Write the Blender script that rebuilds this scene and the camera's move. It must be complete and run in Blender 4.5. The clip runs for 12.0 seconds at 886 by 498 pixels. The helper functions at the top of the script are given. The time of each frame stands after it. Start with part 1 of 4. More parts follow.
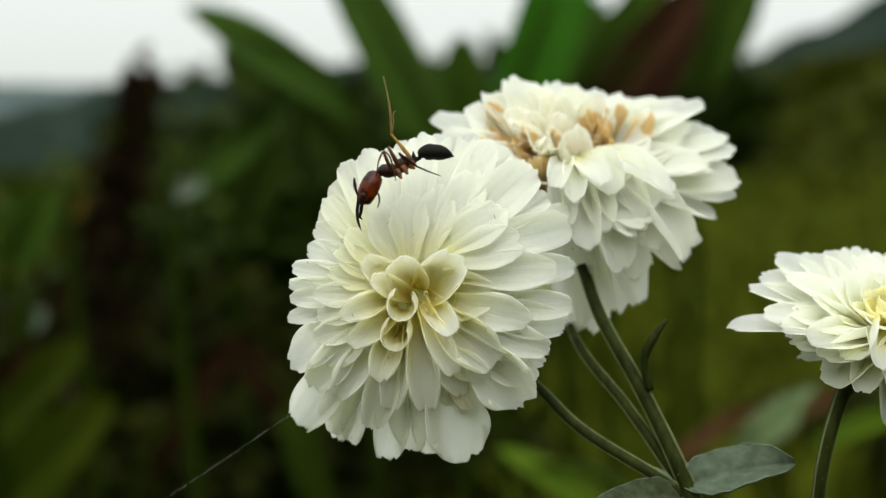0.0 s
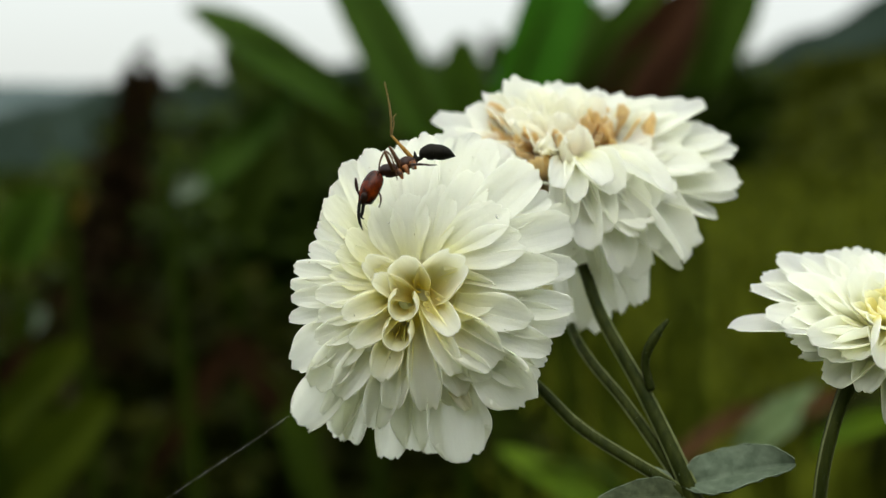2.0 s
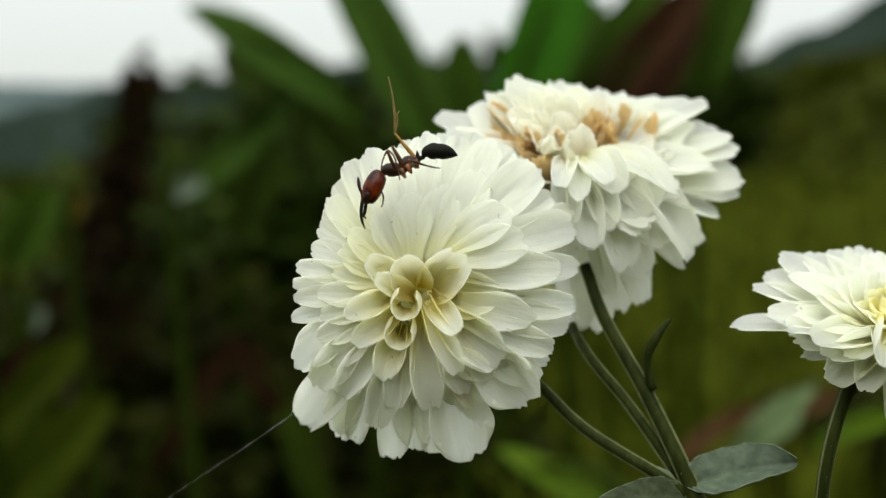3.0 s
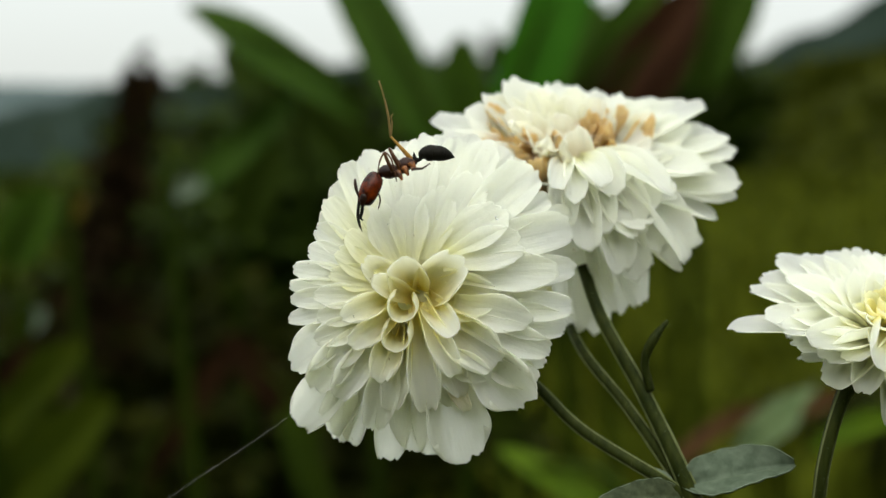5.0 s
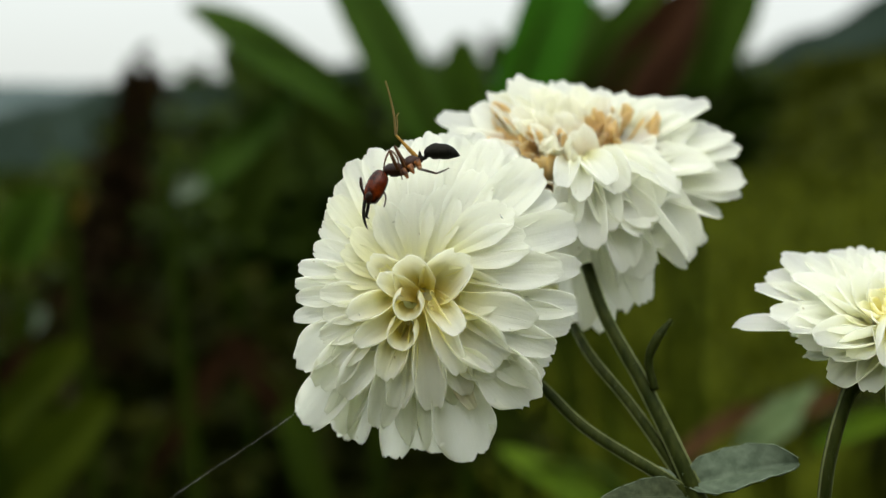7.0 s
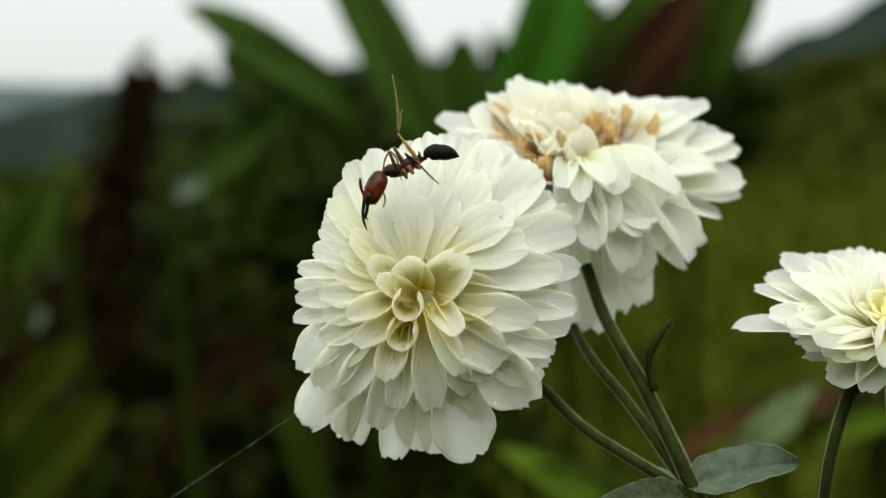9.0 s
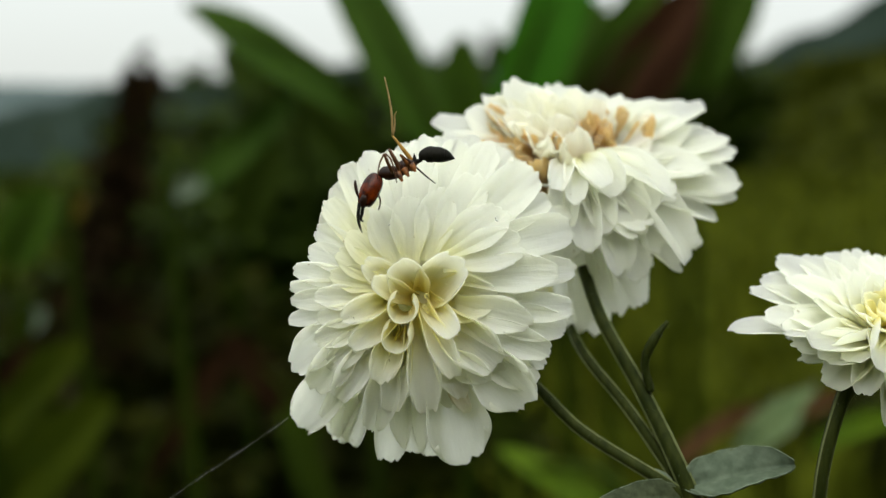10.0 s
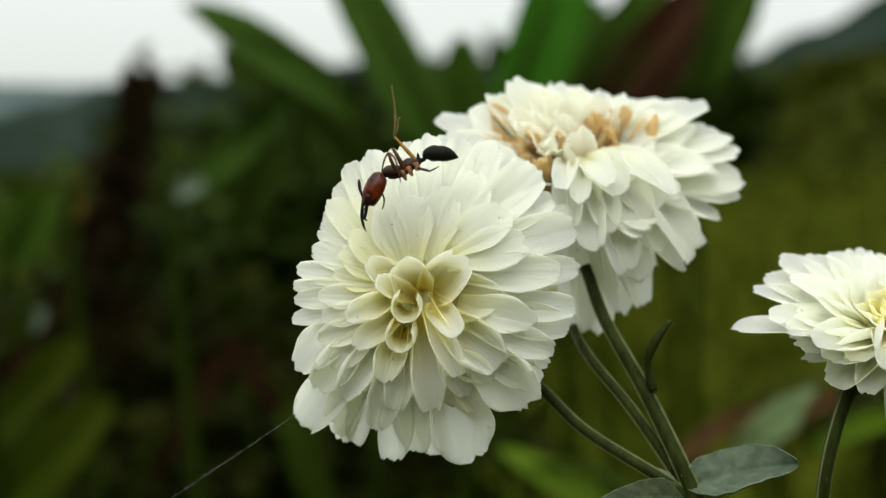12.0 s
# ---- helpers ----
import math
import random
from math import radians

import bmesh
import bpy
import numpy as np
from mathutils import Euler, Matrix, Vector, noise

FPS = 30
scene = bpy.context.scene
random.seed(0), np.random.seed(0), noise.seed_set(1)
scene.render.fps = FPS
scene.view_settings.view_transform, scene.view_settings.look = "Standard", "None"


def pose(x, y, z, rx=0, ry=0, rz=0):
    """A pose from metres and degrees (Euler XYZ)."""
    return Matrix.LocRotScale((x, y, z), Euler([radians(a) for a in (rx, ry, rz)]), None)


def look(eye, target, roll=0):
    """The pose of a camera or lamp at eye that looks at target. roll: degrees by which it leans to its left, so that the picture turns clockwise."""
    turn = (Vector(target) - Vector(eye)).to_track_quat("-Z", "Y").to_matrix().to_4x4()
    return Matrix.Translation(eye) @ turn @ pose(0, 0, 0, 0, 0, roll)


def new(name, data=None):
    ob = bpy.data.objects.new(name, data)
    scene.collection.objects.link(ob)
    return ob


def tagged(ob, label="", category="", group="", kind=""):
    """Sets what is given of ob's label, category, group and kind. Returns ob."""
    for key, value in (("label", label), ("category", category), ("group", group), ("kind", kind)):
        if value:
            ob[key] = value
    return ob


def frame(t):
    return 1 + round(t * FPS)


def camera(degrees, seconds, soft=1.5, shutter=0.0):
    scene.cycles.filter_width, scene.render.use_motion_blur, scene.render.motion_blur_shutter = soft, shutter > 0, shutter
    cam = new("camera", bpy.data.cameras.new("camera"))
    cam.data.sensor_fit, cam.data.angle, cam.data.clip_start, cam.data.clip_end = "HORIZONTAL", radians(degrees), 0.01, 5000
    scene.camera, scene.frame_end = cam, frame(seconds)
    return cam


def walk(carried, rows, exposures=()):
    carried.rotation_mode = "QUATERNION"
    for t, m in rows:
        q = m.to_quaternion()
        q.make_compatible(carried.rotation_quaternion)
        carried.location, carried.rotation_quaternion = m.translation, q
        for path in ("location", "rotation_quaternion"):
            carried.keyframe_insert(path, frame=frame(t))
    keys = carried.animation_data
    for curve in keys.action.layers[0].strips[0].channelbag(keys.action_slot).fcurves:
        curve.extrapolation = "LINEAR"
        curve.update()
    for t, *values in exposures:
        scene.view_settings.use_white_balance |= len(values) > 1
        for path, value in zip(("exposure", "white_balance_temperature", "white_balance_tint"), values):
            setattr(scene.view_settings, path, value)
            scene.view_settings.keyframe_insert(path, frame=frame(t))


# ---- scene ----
# camera on a stand, close to the flowers
cam = camera(50, 12.0, soft=1.25)
EYE = pose(0, 0, 0.70, 81.8, 0, 0)
walk(cam, [(0, EYE), (12, EYE)])
scene.cycles.max_bounces, scene.cycles.diffuse_bounces, scene.cycles.transmission_bounces = 16, 14, 14
cam.data.dof.use_dof = True
cam.data.dof.focus_distance = 0.111
cam.data.dof.aperture_fstop = 11.5

# ---- light: overcast daylight ----
world = bpy.data.worlds.new("overcast_sky")
scene.world = world
world.use_nodes = True
wn, wl = world.node_tree.nodes, world.node_tree.links
sky = wn.new("ShaderNodeTexSky")
sky.sky_type, sky.sun_disc = "NISHITA", False
sky.sun_elevation, sky.sun_rotation = radians(61), radians(197)
sky.dust_density, sky.air_density = 4.0, 1.0
cloud = wn.new("ShaderNodeMixRGB")
cloud.inputs[0].default_value = 0.8
cloud.inputs[2].default_value = (9.5, 10.0, 9.5, 1)
wl.new(sky.outputs[0], cloud.inputs[1])
back = wn["Background"]
back.inputs[1].default_value = 0.10
# an overcast sky is about three times as bright overhead as at the horizon
way = wn.new("ShaderNodeTexCoord")
split = wn.new("ShaderNodeSeparateXYZ")
wl.new(way.outputs["Generated"], split.inputs[0])
rise = wn.new("ShaderNodeMapRange")
rise.inputs[1].default_value, rise.inputs[2].default_value = 0.0, 1.0
rise.inputs[3].default_value, rise.inputs[4].default_value = 0.57, 1.24
wl.new(split.outputs[2], rise.inputs[0])
lift = wn.new("ShaderNodeMixRGB")
lift.blend_type, lift.inputs[0].default_value = "MULTIPLY", 1.0
wl.new(cloud.outputs[0], lift.inputs[1])
wl.new(rise.outputs[0], lift.inputs[2])
wl.new(lift.outputs[0], back.inputs[0])
sun = new("sun", bpy.data.lights.new("sun", "SUN"))
sun.data.energy, sun.data.angle, sun.data.color = 0.95, radians(60), (0.985, 0.995, 0.92)
sun.matrix_world = look((-0.3, -1.0, 1.9), (0, 0, 0))
scene.view_settings.exposure = 0.75


# ---- materials ----
def material(name):
    m = bpy.data.materials.new(name)
    m.use_nodes = True
    return m, m.node_tree.nodes, m.node_tree.links, m.node_tree.nodes["Principled BSDF"]


def ramp(nodes, links, fac, stops):
    r = nodes.new("ShaderNodeValToRGB")
    e = r.color_ramp.elements
    while len(e) < len(stops):
        e.new(0.5)
    for el, (p, c) in zip(e, stops):
        el.position, el.color = p, (*c, 1)
    links.new(fac, r.inputs[0])
    return r.outputs[0]


def noise_tex(nodes, links, coord, scale, detail=4, rough=0.6):
    n = nodes.new("ShaderNodeTexNoise")
    n.inputs["Scale"].default_value, n.inputs["Detail"].default_value, n.inputs["Roughness"].default_value = scale, detail, rough
    links.new(coord, n.inputs["Vector"])
    return n.outputs["Fac"]


def mapped(nodes, links, coord, scale):
    mp = nodes.new("ShaderNodeMapping")
    mp.inputs["Scale"].default_value = scale
    links.new(coord, mp.inputs["Vector"])
    return mp.outputs[0]


def mixed(nodes, links, fac, a, b, mode="MIX"):
    m = nodes.new("ShaderNodeMixRGB")
    m.blend_type = mode
    for k, v in enumerate((fac, a, b)):
        if isinstance(v, (int, float)):
            m.inputs[k].default_value = v
        elif isinstance(v, tuple):
            m.inputs[k].default_value = (*v, 1)
        else:
            links.new(v, m.inputs[k])
    return m.outputs[0]


def bumped(nodes, links, bsdf, height, strength, dist):
    b = nodes.new("ShaderNodeBump")
    b.inputs["Strength"].default_value, b.inputs["Distance"].default_value = strength, dist
    links.new(height, b.inputs["Height"])
    links.new(b.outputs[0], bsdf.inputs["Normal"])
    return b.outputs[0]


def thin(m, nodes, links, bsdf, colour, share, normal=None):
    """Lets light through a thin blade."""
    tr = nodes.new("ShaderNodeBsdfTranslucent")
    links.new(colour, tr.inputs[0])
    if normal:
        links.new(normal, tr.inputs["Normal"])
    mx = nodes.new("ShaderNodeMixShader")
    mx.inputs[0].default_value = share
    links.new(bsdf.outputs[0], mx.inputs[1])
    links.new(tr.outputs[0], mx.inputs[2])
    links.new(mx.outputs[0], nodes["Material Output"].inputs[0])


def petal_material(name, base, tip, wither=0.0, reach=0.0095, soft=0.6):
    """Along each petal (its own y, metres) the colour runs from base to tip, with fine long veins."""
    m, n, l, b = material(name)
    tc = n.new("ShaderNodeTexCoord").outputs["Object"]
    sep = n.new("ShaderNodeSeparateXYZ")
    l.new(tc, sep.inputs[0])
    mr = n.new("ShaderNodeMapRange")
    mr.inputs[1].default_value, mr.inputs[2].default_value = 0.0012, reach
    l.new(sep.outputs[1], mr.inputs[0])
    col = ramp(n, l, mr.outputs[0], [(0.0, base), (0.45, tuple((p + q * 2) / 3 for p, q in zip(base, tip))), (1.0, tip)])
    rnd = n.new("ShaderNodeObjectInfo").outputs["Random"]
    off = n.new("ShaderNodeVectorMath")
    off.operation = "ADD"
    cmb = n.new("ShaderNodeCombineXYZ")
    l.new(rnd, cmb.inputs[0])
    l.new(rnd, cmb.inputs[2])
    l.new(tc, off.inputs[0])
    l.new(cmb.outputs[0], off.inputs[1])
    tc = off.outputs[0]
    col = mixed(n, l, 0.10, col, ramp(n, l, rnd, [(0, (0.93, 0.93, 0.87)), (1, (0.97, 0.97, 0.97))]))
    if wither:
        spots = noise_tex(n, l, tc, 260, 5, 0.65)
        far = n.new("ShaderNodeMath")
        far.operation = "MULTIPLY_ADD"
        l.new(spots, far.inputs[0])
        far.inputs[1].default_value = 1.4
        l.new(mr.outputs[0], far.inputs[2])
        dry = ramp(n, l, far.outputs[0], [(1.35 - wither, (0, 0, 0)), (min(1.0, 1.75 - wither), (1, 1, 1))])
        col = mixed(n, l, dry, col, ramp(n, l, spots, [(0.3, (0.26, 0.12, 0.02)), (0.7, (0.58, 0.38, 0.12))]))
    specks = ramp(n, l, noise_tex(n, l, tc, 900, 2), [(0.74, (1, 1, 1)), (0.78, (0.35, 0.26, 0.14))])
    col = mixed(n, l, 0.5, col, mixed(n, l, 1.0, col, specks, "MULTIPLY"))
    veins = noise_tex(n, l, mapped(n, l, tc, (2200, 150, 500)), 1, 3)
    blisters = noise_tex(n, l, tc, 700, 4)
    nrm = bumped(n, l, b, mixed(n, l, 0.45, veins, blisters), 0.42, 0.00040)
    l.new(col, b.inputs["Base Color"])
    b.inputs["Roughness"].default_value = 0.42
    b.inputs["Specular IOR Level"].default_value = 0.35
    b.inputs["Subsurface Weight"].default_value = soft
    b.inputs["Subsurface Radius"].default_value = (1.0, 1.0, 0.8)
    b.inputs["Subsurface Scale"].default_value = 0.0024
    thin(m, n, l, b, mixed(n, l, 1.0, col, (1.0, 1.0, 0.955), "MULTIPLY"), 0.64, nrm)
    return m


def leaf_material(name, dark, light, share=0.25, rough=0.45, scale=60, veins=0.5, gloss=0.12):
    m, n, l, b = material(name)
    tc = n.new("ShaderNodeTexCoord").outputs["Object"]
    rnd = n.new("ShaderNodeNewGeometry").outputs["Random Per Island"]
    f = noise_tex(n, l, tc, scale, 5)
    col = ramp(n, l, f, [(0.3, dark), (0.7, light)])
    col = mixed(n, l, 1.0, col, ramp(n, l, rnd, [(0, (0.62, 0.66, 0.55)), (1, (1.25, 1.2, 1.1))]), "MULTIPLY")
    nrm = bumped(n, l, b, noise_tex(n, l, tc, scale * 5, 3), veins, 0.02 / scale)
    l.new(col, b.inputs["Base Color"])
    b.inputs["Roughness"].default_value = rough
    b.inputs["Specular IOR Level"].default_value = gloss
    thin(m, n, l, b, col, share, nrm)
    return m


def solid_material(name, stops, rough, scale, bump=0.3, coat=0.0, stretch=(1, 1, 1), gloss=0.4):
    m, n, l, b = material(name)
    tc = mapped(n, l, n.new("ShaderNodeTexCoord").outputs["Object"], stretch)
    f = noise_tex(n, l, tc, scale, 5)
    l.new(ramp(n, l, f, stops), b.inputs["Base Color"])
    bumped(n, l, b, noise_tex(n, l, tc, scale * 4, 3), bump, 0.06 / scale)
    b.inputs["Roughness"].default_value = rough
    b.inputs["Coat Weight"].default_value = coat
    b.inputs["Specular IOR Level"].default_value = gloss
    return m


PETAL = petal_material("white_petal", (0.945, 0.94, 0.74), (0.960, 0.966, 0.938), 0.0, 0.0055)
# yellow feet of these two also paint the shade and glow in the hollows
PETAL_HEART = petal_material("heart_petal", (0.92, 0.87, 0.42), (0.962, 0.967, 0.935), 0.0, 0.0068)
PETAL_THROAT = petal_material("throat_petal", (0.92, 0.84, 0.28), (0.962, 0.965, 0.91), 0.0, 0.0078)
PETAL_YELLOW = petal_material("young_petal", (0.945, 0.93, 0.62), (0.957, 0.964, 0.90))
PETAL_GOLD = petal_material("golden_petal", (0.94, 0.88, 0.42), (0.955, 0.945, 0.78))
PETAL_DRY = petal_material("withering_petal", (0.62, 0.38, 0.10), (0.955, 0.95, 0.88), 0.0, 0.0080)
PETAL_BROWN = petal_material("withered_petal", (0.36, 0.165, 0.014), (0.88, 0.70, 0.32), 0.15, 0.0100, 0.5)
STEM = solid_material("green_stem", [(0.3, (0.010, 0.016, 0.002)), (0.7, (0.036, 0.044, 0.008))], 0.55, 900, 0.9, 0, (1, 1, 0.15), 0.08)
STEM_LIT_RIDGE = solid_material("lit_stem_ridge", [(0.3, (0.08, 0.098, 0.034)), (0.7, (0.17, 0.19, 0.085))], 0.6, 900, 0.4, 0, (1, 1, 0.15), 0.1)
GREY_LEAF = leaf_material("grey_green_leaf", (0.050, 0.075, 0.050), (0.145, 0.185, 0.145), 0.15, 0.7, 350, 0.8)
WOOL = solid_material("pale_leaf_wool", [(0.3, (0.10, 0.14, 0.09)), (0.7, (0.22, 0.26, 0.19))], 0.8, 900, 0.6, gloss=0.05)
# darker copy of the grey leaf, with shade put into its colour
SHADED_GREY_LEAF = leaf_material("shaded_grey_leaf", (0.024, 0.036, 0.018), (0.085, 0.10, 0.06), 0.15, 0.7, 500, 0.9)
DULL_LEAF = leaf_material("dull_green_leaf", (0.055, 0.090, 0.034), (0.13, 0.18, 0.085), 0.2, 0.7, 120)
RUST_LEAF = leaf_material("rusty_leaf", (0.036, 0.014, 0.003), (0.070, 0.034, 0.010), 0.2, 0.7, 120)
RED_HEAD = solid_material("red_chitin", [(0.42, (0.018, 0.004, 0.002)), (0.66, (0.20, 0.028, 0.002))], 0.25, 420, 0.15, 0.0, gloss=0.2)
LEG_CHITIN = solid_material("leg_chitin", [(0.3, (0.035, 0.013, 0.004)), (0.7, (0.13, 0.05, 0.013))], 0.45, 800, 0.2, gloss=0.3)
DARK_CHITIN = solid_material("dark_chitin", [(0.3, (0.005, 0.005, 0.0035)), (0.7, (0.014, 0.013, 0.009))], 0.55, 1500, 0.8, 0.0, gloss=0.08)
BROWN_CHITIN = solid_material("brown_chitin", [(0.3, (0.008, 0.0035, 0.002)), (0.7, (0.040, 0.012, 0.004))], 0.4, 800, 0.3, 0.0, gloss=0.2)
AMBER_CHITIN = solid_material("amber_chitin", [(0.38, (0.04, 0.012, 0.003)), (0.66, (0.32, 0.11, 0.018))], 0.4, 1500, 0.2, 0.0)
PALE_CHITIN = solid_material("pale_chitin", [(0.3, (0.26, 0.16, 0.06)), (0.7, (0.50, 0.34, 0.15))], 0.45, 800, 0.2, gloss=0.3)
YELLOW_CHITIN = solid_material("yellow_chitin", [(0.3, (0.22, 0.10, 0.014)), (0.7, (0.52, 0.29, 0.05))], 0.4, 900, 0.2, gloss=0.3)
POLLEN = solid_material("pollen", [(0.3, (0.80, 0.76, 0.40)), (0.7, (0.88, 0.84, 0.52))], 0.7, 2000, gloss=0.1)
WATER, _, _, drop = material("water")
drop.inputs["Base Color"].default_value = (1, 1, 1, 1)
drop.inputs["Transmission Weight"].default_value = 1.0
drop.inputs["Roughness"].default_value = 0.02
drop.inputs["IOR"].default_value = 1.33
SILK = solid_material("silk", [(0.3, (0.40, 0.40, 0.38)), (0.7, (0.62, 0.62, 0.60))], 0.4, 400, gloss=0.2)
BROAD = leaf_material("broad_leaf", (0.0205, 0.0464, 0.00384), (0.0456, 0.0928, 0.0064), 0.3, 0.6, 12, gloss=0.05)
MID_LEAF = leaf_material("mid_green_leaf", (0.0255, 0.06, 0.0048), (0.0442, 0.09, 0.0096), 0.3, 0.6, 12, gloss=0.05)
BROAD_BRIGHT = leaf_material("bright_broad_leaf", (0.025, 0.0935, 0.00432), (0.04, 0.15, 0.00792), 0.35, 0.6, 12, gloss=0.05)
BROAD_RED = leaf_material("red_brown_leaf", (0.021, 0.0091, 0.0036), (0.045, 0.0169, 0.006), 0.25, 0.6, 12, gloss=0.05)
STRAP = leaf_material("strap_leaf", (0.0155, 0.0276, 0.00104), (0.0343, 0.0474, 0.00208), 0.2, 0.6, 15, gloss=0.03)
LIME = leaf_material("lime_leaf", (0.0425, 0.0862, 0.0045), (0.0851, 0.138, 0.0072), 0.3, 0.6, 30, gloss=0.05)
STRAP_YELLOW = leaf_material("yellow_leaf", (0.07, 0.055, 0.008), (0.12, 0.09, 0.014), 0.25, 0.6, 15, gloss=0.03)
DRY_LEAF = leaf_material("dry_leaf", (0.00924, 0.004275, 0.00153), (0.02156, 0.009975, 0.003825), 0.2, 0.8, 15, gloss=0.03)
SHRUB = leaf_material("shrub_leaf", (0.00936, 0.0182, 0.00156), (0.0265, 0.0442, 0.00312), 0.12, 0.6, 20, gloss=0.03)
SPIKE = leaf_material("plume_brown", (0.009, 0.005775, 0.0027), (0.02, 0.01208, 0.0045), 0.1, 0.9, 30, gloss=0.03)
WOOD = solid_material("twig", [(0.3, (0.03, 0.02, 0.012)), (0.7, (0.06, 0.045, 0.03))], 0.8, 60, gloss=0.1)
GRASS = leaf_material("undergrowth", (0.0391, 0.0501, 0.00334), (0.104, 0.123, 0.00999), 0.15, 0.7, 8, gloss=0.03)
SCRUB = leaf_material("hill_scrub", (0.0192, 0.0246, 0.00164), (0.0511, 0.0606, 0.00491), 0.15, 0.7, 8, gloss=0.03)
GROUND = solid_material("grassy_ground", [(0.3, (0.022, 0.027, 0.003)), (0.7, (0.046, 0.052, 0.006))], 0.95, 0.7, 0.6, gloss=0.02)
# distance haze is mixed into the base colours of both hills
FOREST = solid_material("haze_tinted_hill", [(0.35, (0.009, 0.016, 0.011)), (0.65, (0.020, 0.031, 0.023))], 0.95, 0.03, 0.8, gloss=0.02)
HAZY_FOREST = solid_material("haze_tinted_far_hill", [(0.35, (0.05, 0.070, 0.068)), (0.65, (0.085, 0.11, 0.107))], 0.95, 0.01, 0.5, gloss=0.02)


# ---- mesh helpers ----
def mesh_ob(name, verts, faces, mat, parent=None, label="", m=None):
    me = bpy.data.meshes.new(name)
    me.from_pydata([tuple(v) for v in verts], [], faces)
    me.polygons.foreach_set("use_smooth", [True] * len(me.polygons))
    me.materials.append(mat)
    ob = new(name, me)
    if m is not None:
        ob.matrix_basis = m
    if parent:
        ob.parent = parent
    if label:
        ob["label"] = label
    return ob


def empty(name, at):
    ob = new(name)
    ob.empty_display_size = 0.01
    ob.location = at
    return ob


def spline(points, steps):
    """Catmull-Rom through the points."""
    p = [Vector(q) for q in points]
    p = [p[0] * 2 - p[1], *p, p[-1] * 2 - p[-2]]
    out = []
    for i in range(1, len(p) - 2):
        for k in range(steps):
            t = k / steps
            out.append(0.5 * ((2 * p[i]) + (p[i + 1] - p[i - 1]) * t + (2 * p[i - 1] - 5 * p[i] + 4 * p[i + 1] - p[i + 2]) * t * t
                              + (3 * p[i] - p[i - 1] - 3 * p[i + 1] + p[i + 2]) * t ** 3))
    out.append(p[-2])
    return out


def tube(points, radii, sides=8, steps=4, squash=1.0, rib=0.0):
    """Verts and faces of a round limb along a smooth line; radii are spread evenly along it."""
    line = spline(points, steps)
    n = len(line)
    verts, faces = [], []
    side = None
    for i, c in enumerate(line):
        d = (line[min(i + 1, n - 1)] - line[max(i - 1, 0)]).normalized()
        if side is None:
            side = d.orthogonal().normalized()
        side = (side - d * side.dot(d)).normalized()
        other = d.cross(side)
        s = i / (n - 1) * (len(radii) - 1)
        k = min(int(s), len(radii) - 2)
        q0, q1, q2, q3 = radii[max(k - 1, 0)], radii[k], radii[k + 1], radii[min(k + 2, len(radii) - 1)]
        x = s - k
        r = 0.5 * (2 * q1 + (q2 - q0) * x + (2 * q0 - 5 * q1 + 4 * q2 - q3) * x * x + (3 * q1 - q0 - 3 * q2 + q3) * x ** 3)
        r = max(r, 0.3 * min(q1, q2))
        for j in range(sides):
            a = 2 * math.pi * j / sides
            q = r * (1 + rib * (j % 2))
            verts.append(c + side * math.cos(a) * q + other * math.sin(a) * q * squash)
    for i in range(n - 1):
        for j in range(sides):
            a, b = i * sides + j, i * sides + (j + 1) % sides
            faces.append((a, b, b + sides, a + sides))
    faces.append(tuple(range(sides))[::-1])
    faces.append(tuple(range((n - 1) * sides, n * sides)))
    return verts, faces


def shifted(verts, origin):
    o = Vector(origin)
    return [Vector(v) - o for v in verts]


def aim(loc, axis, spin=0.0):
    """A pose whose z runs along axis."""
    q = Vector(axis).normalized().to_track_quat("Z", "Y")
    return Matrix.Translation(loc) @ q.to_matrix().to_4x4() @ pose(0, 0, 0, 0, 0, spin)


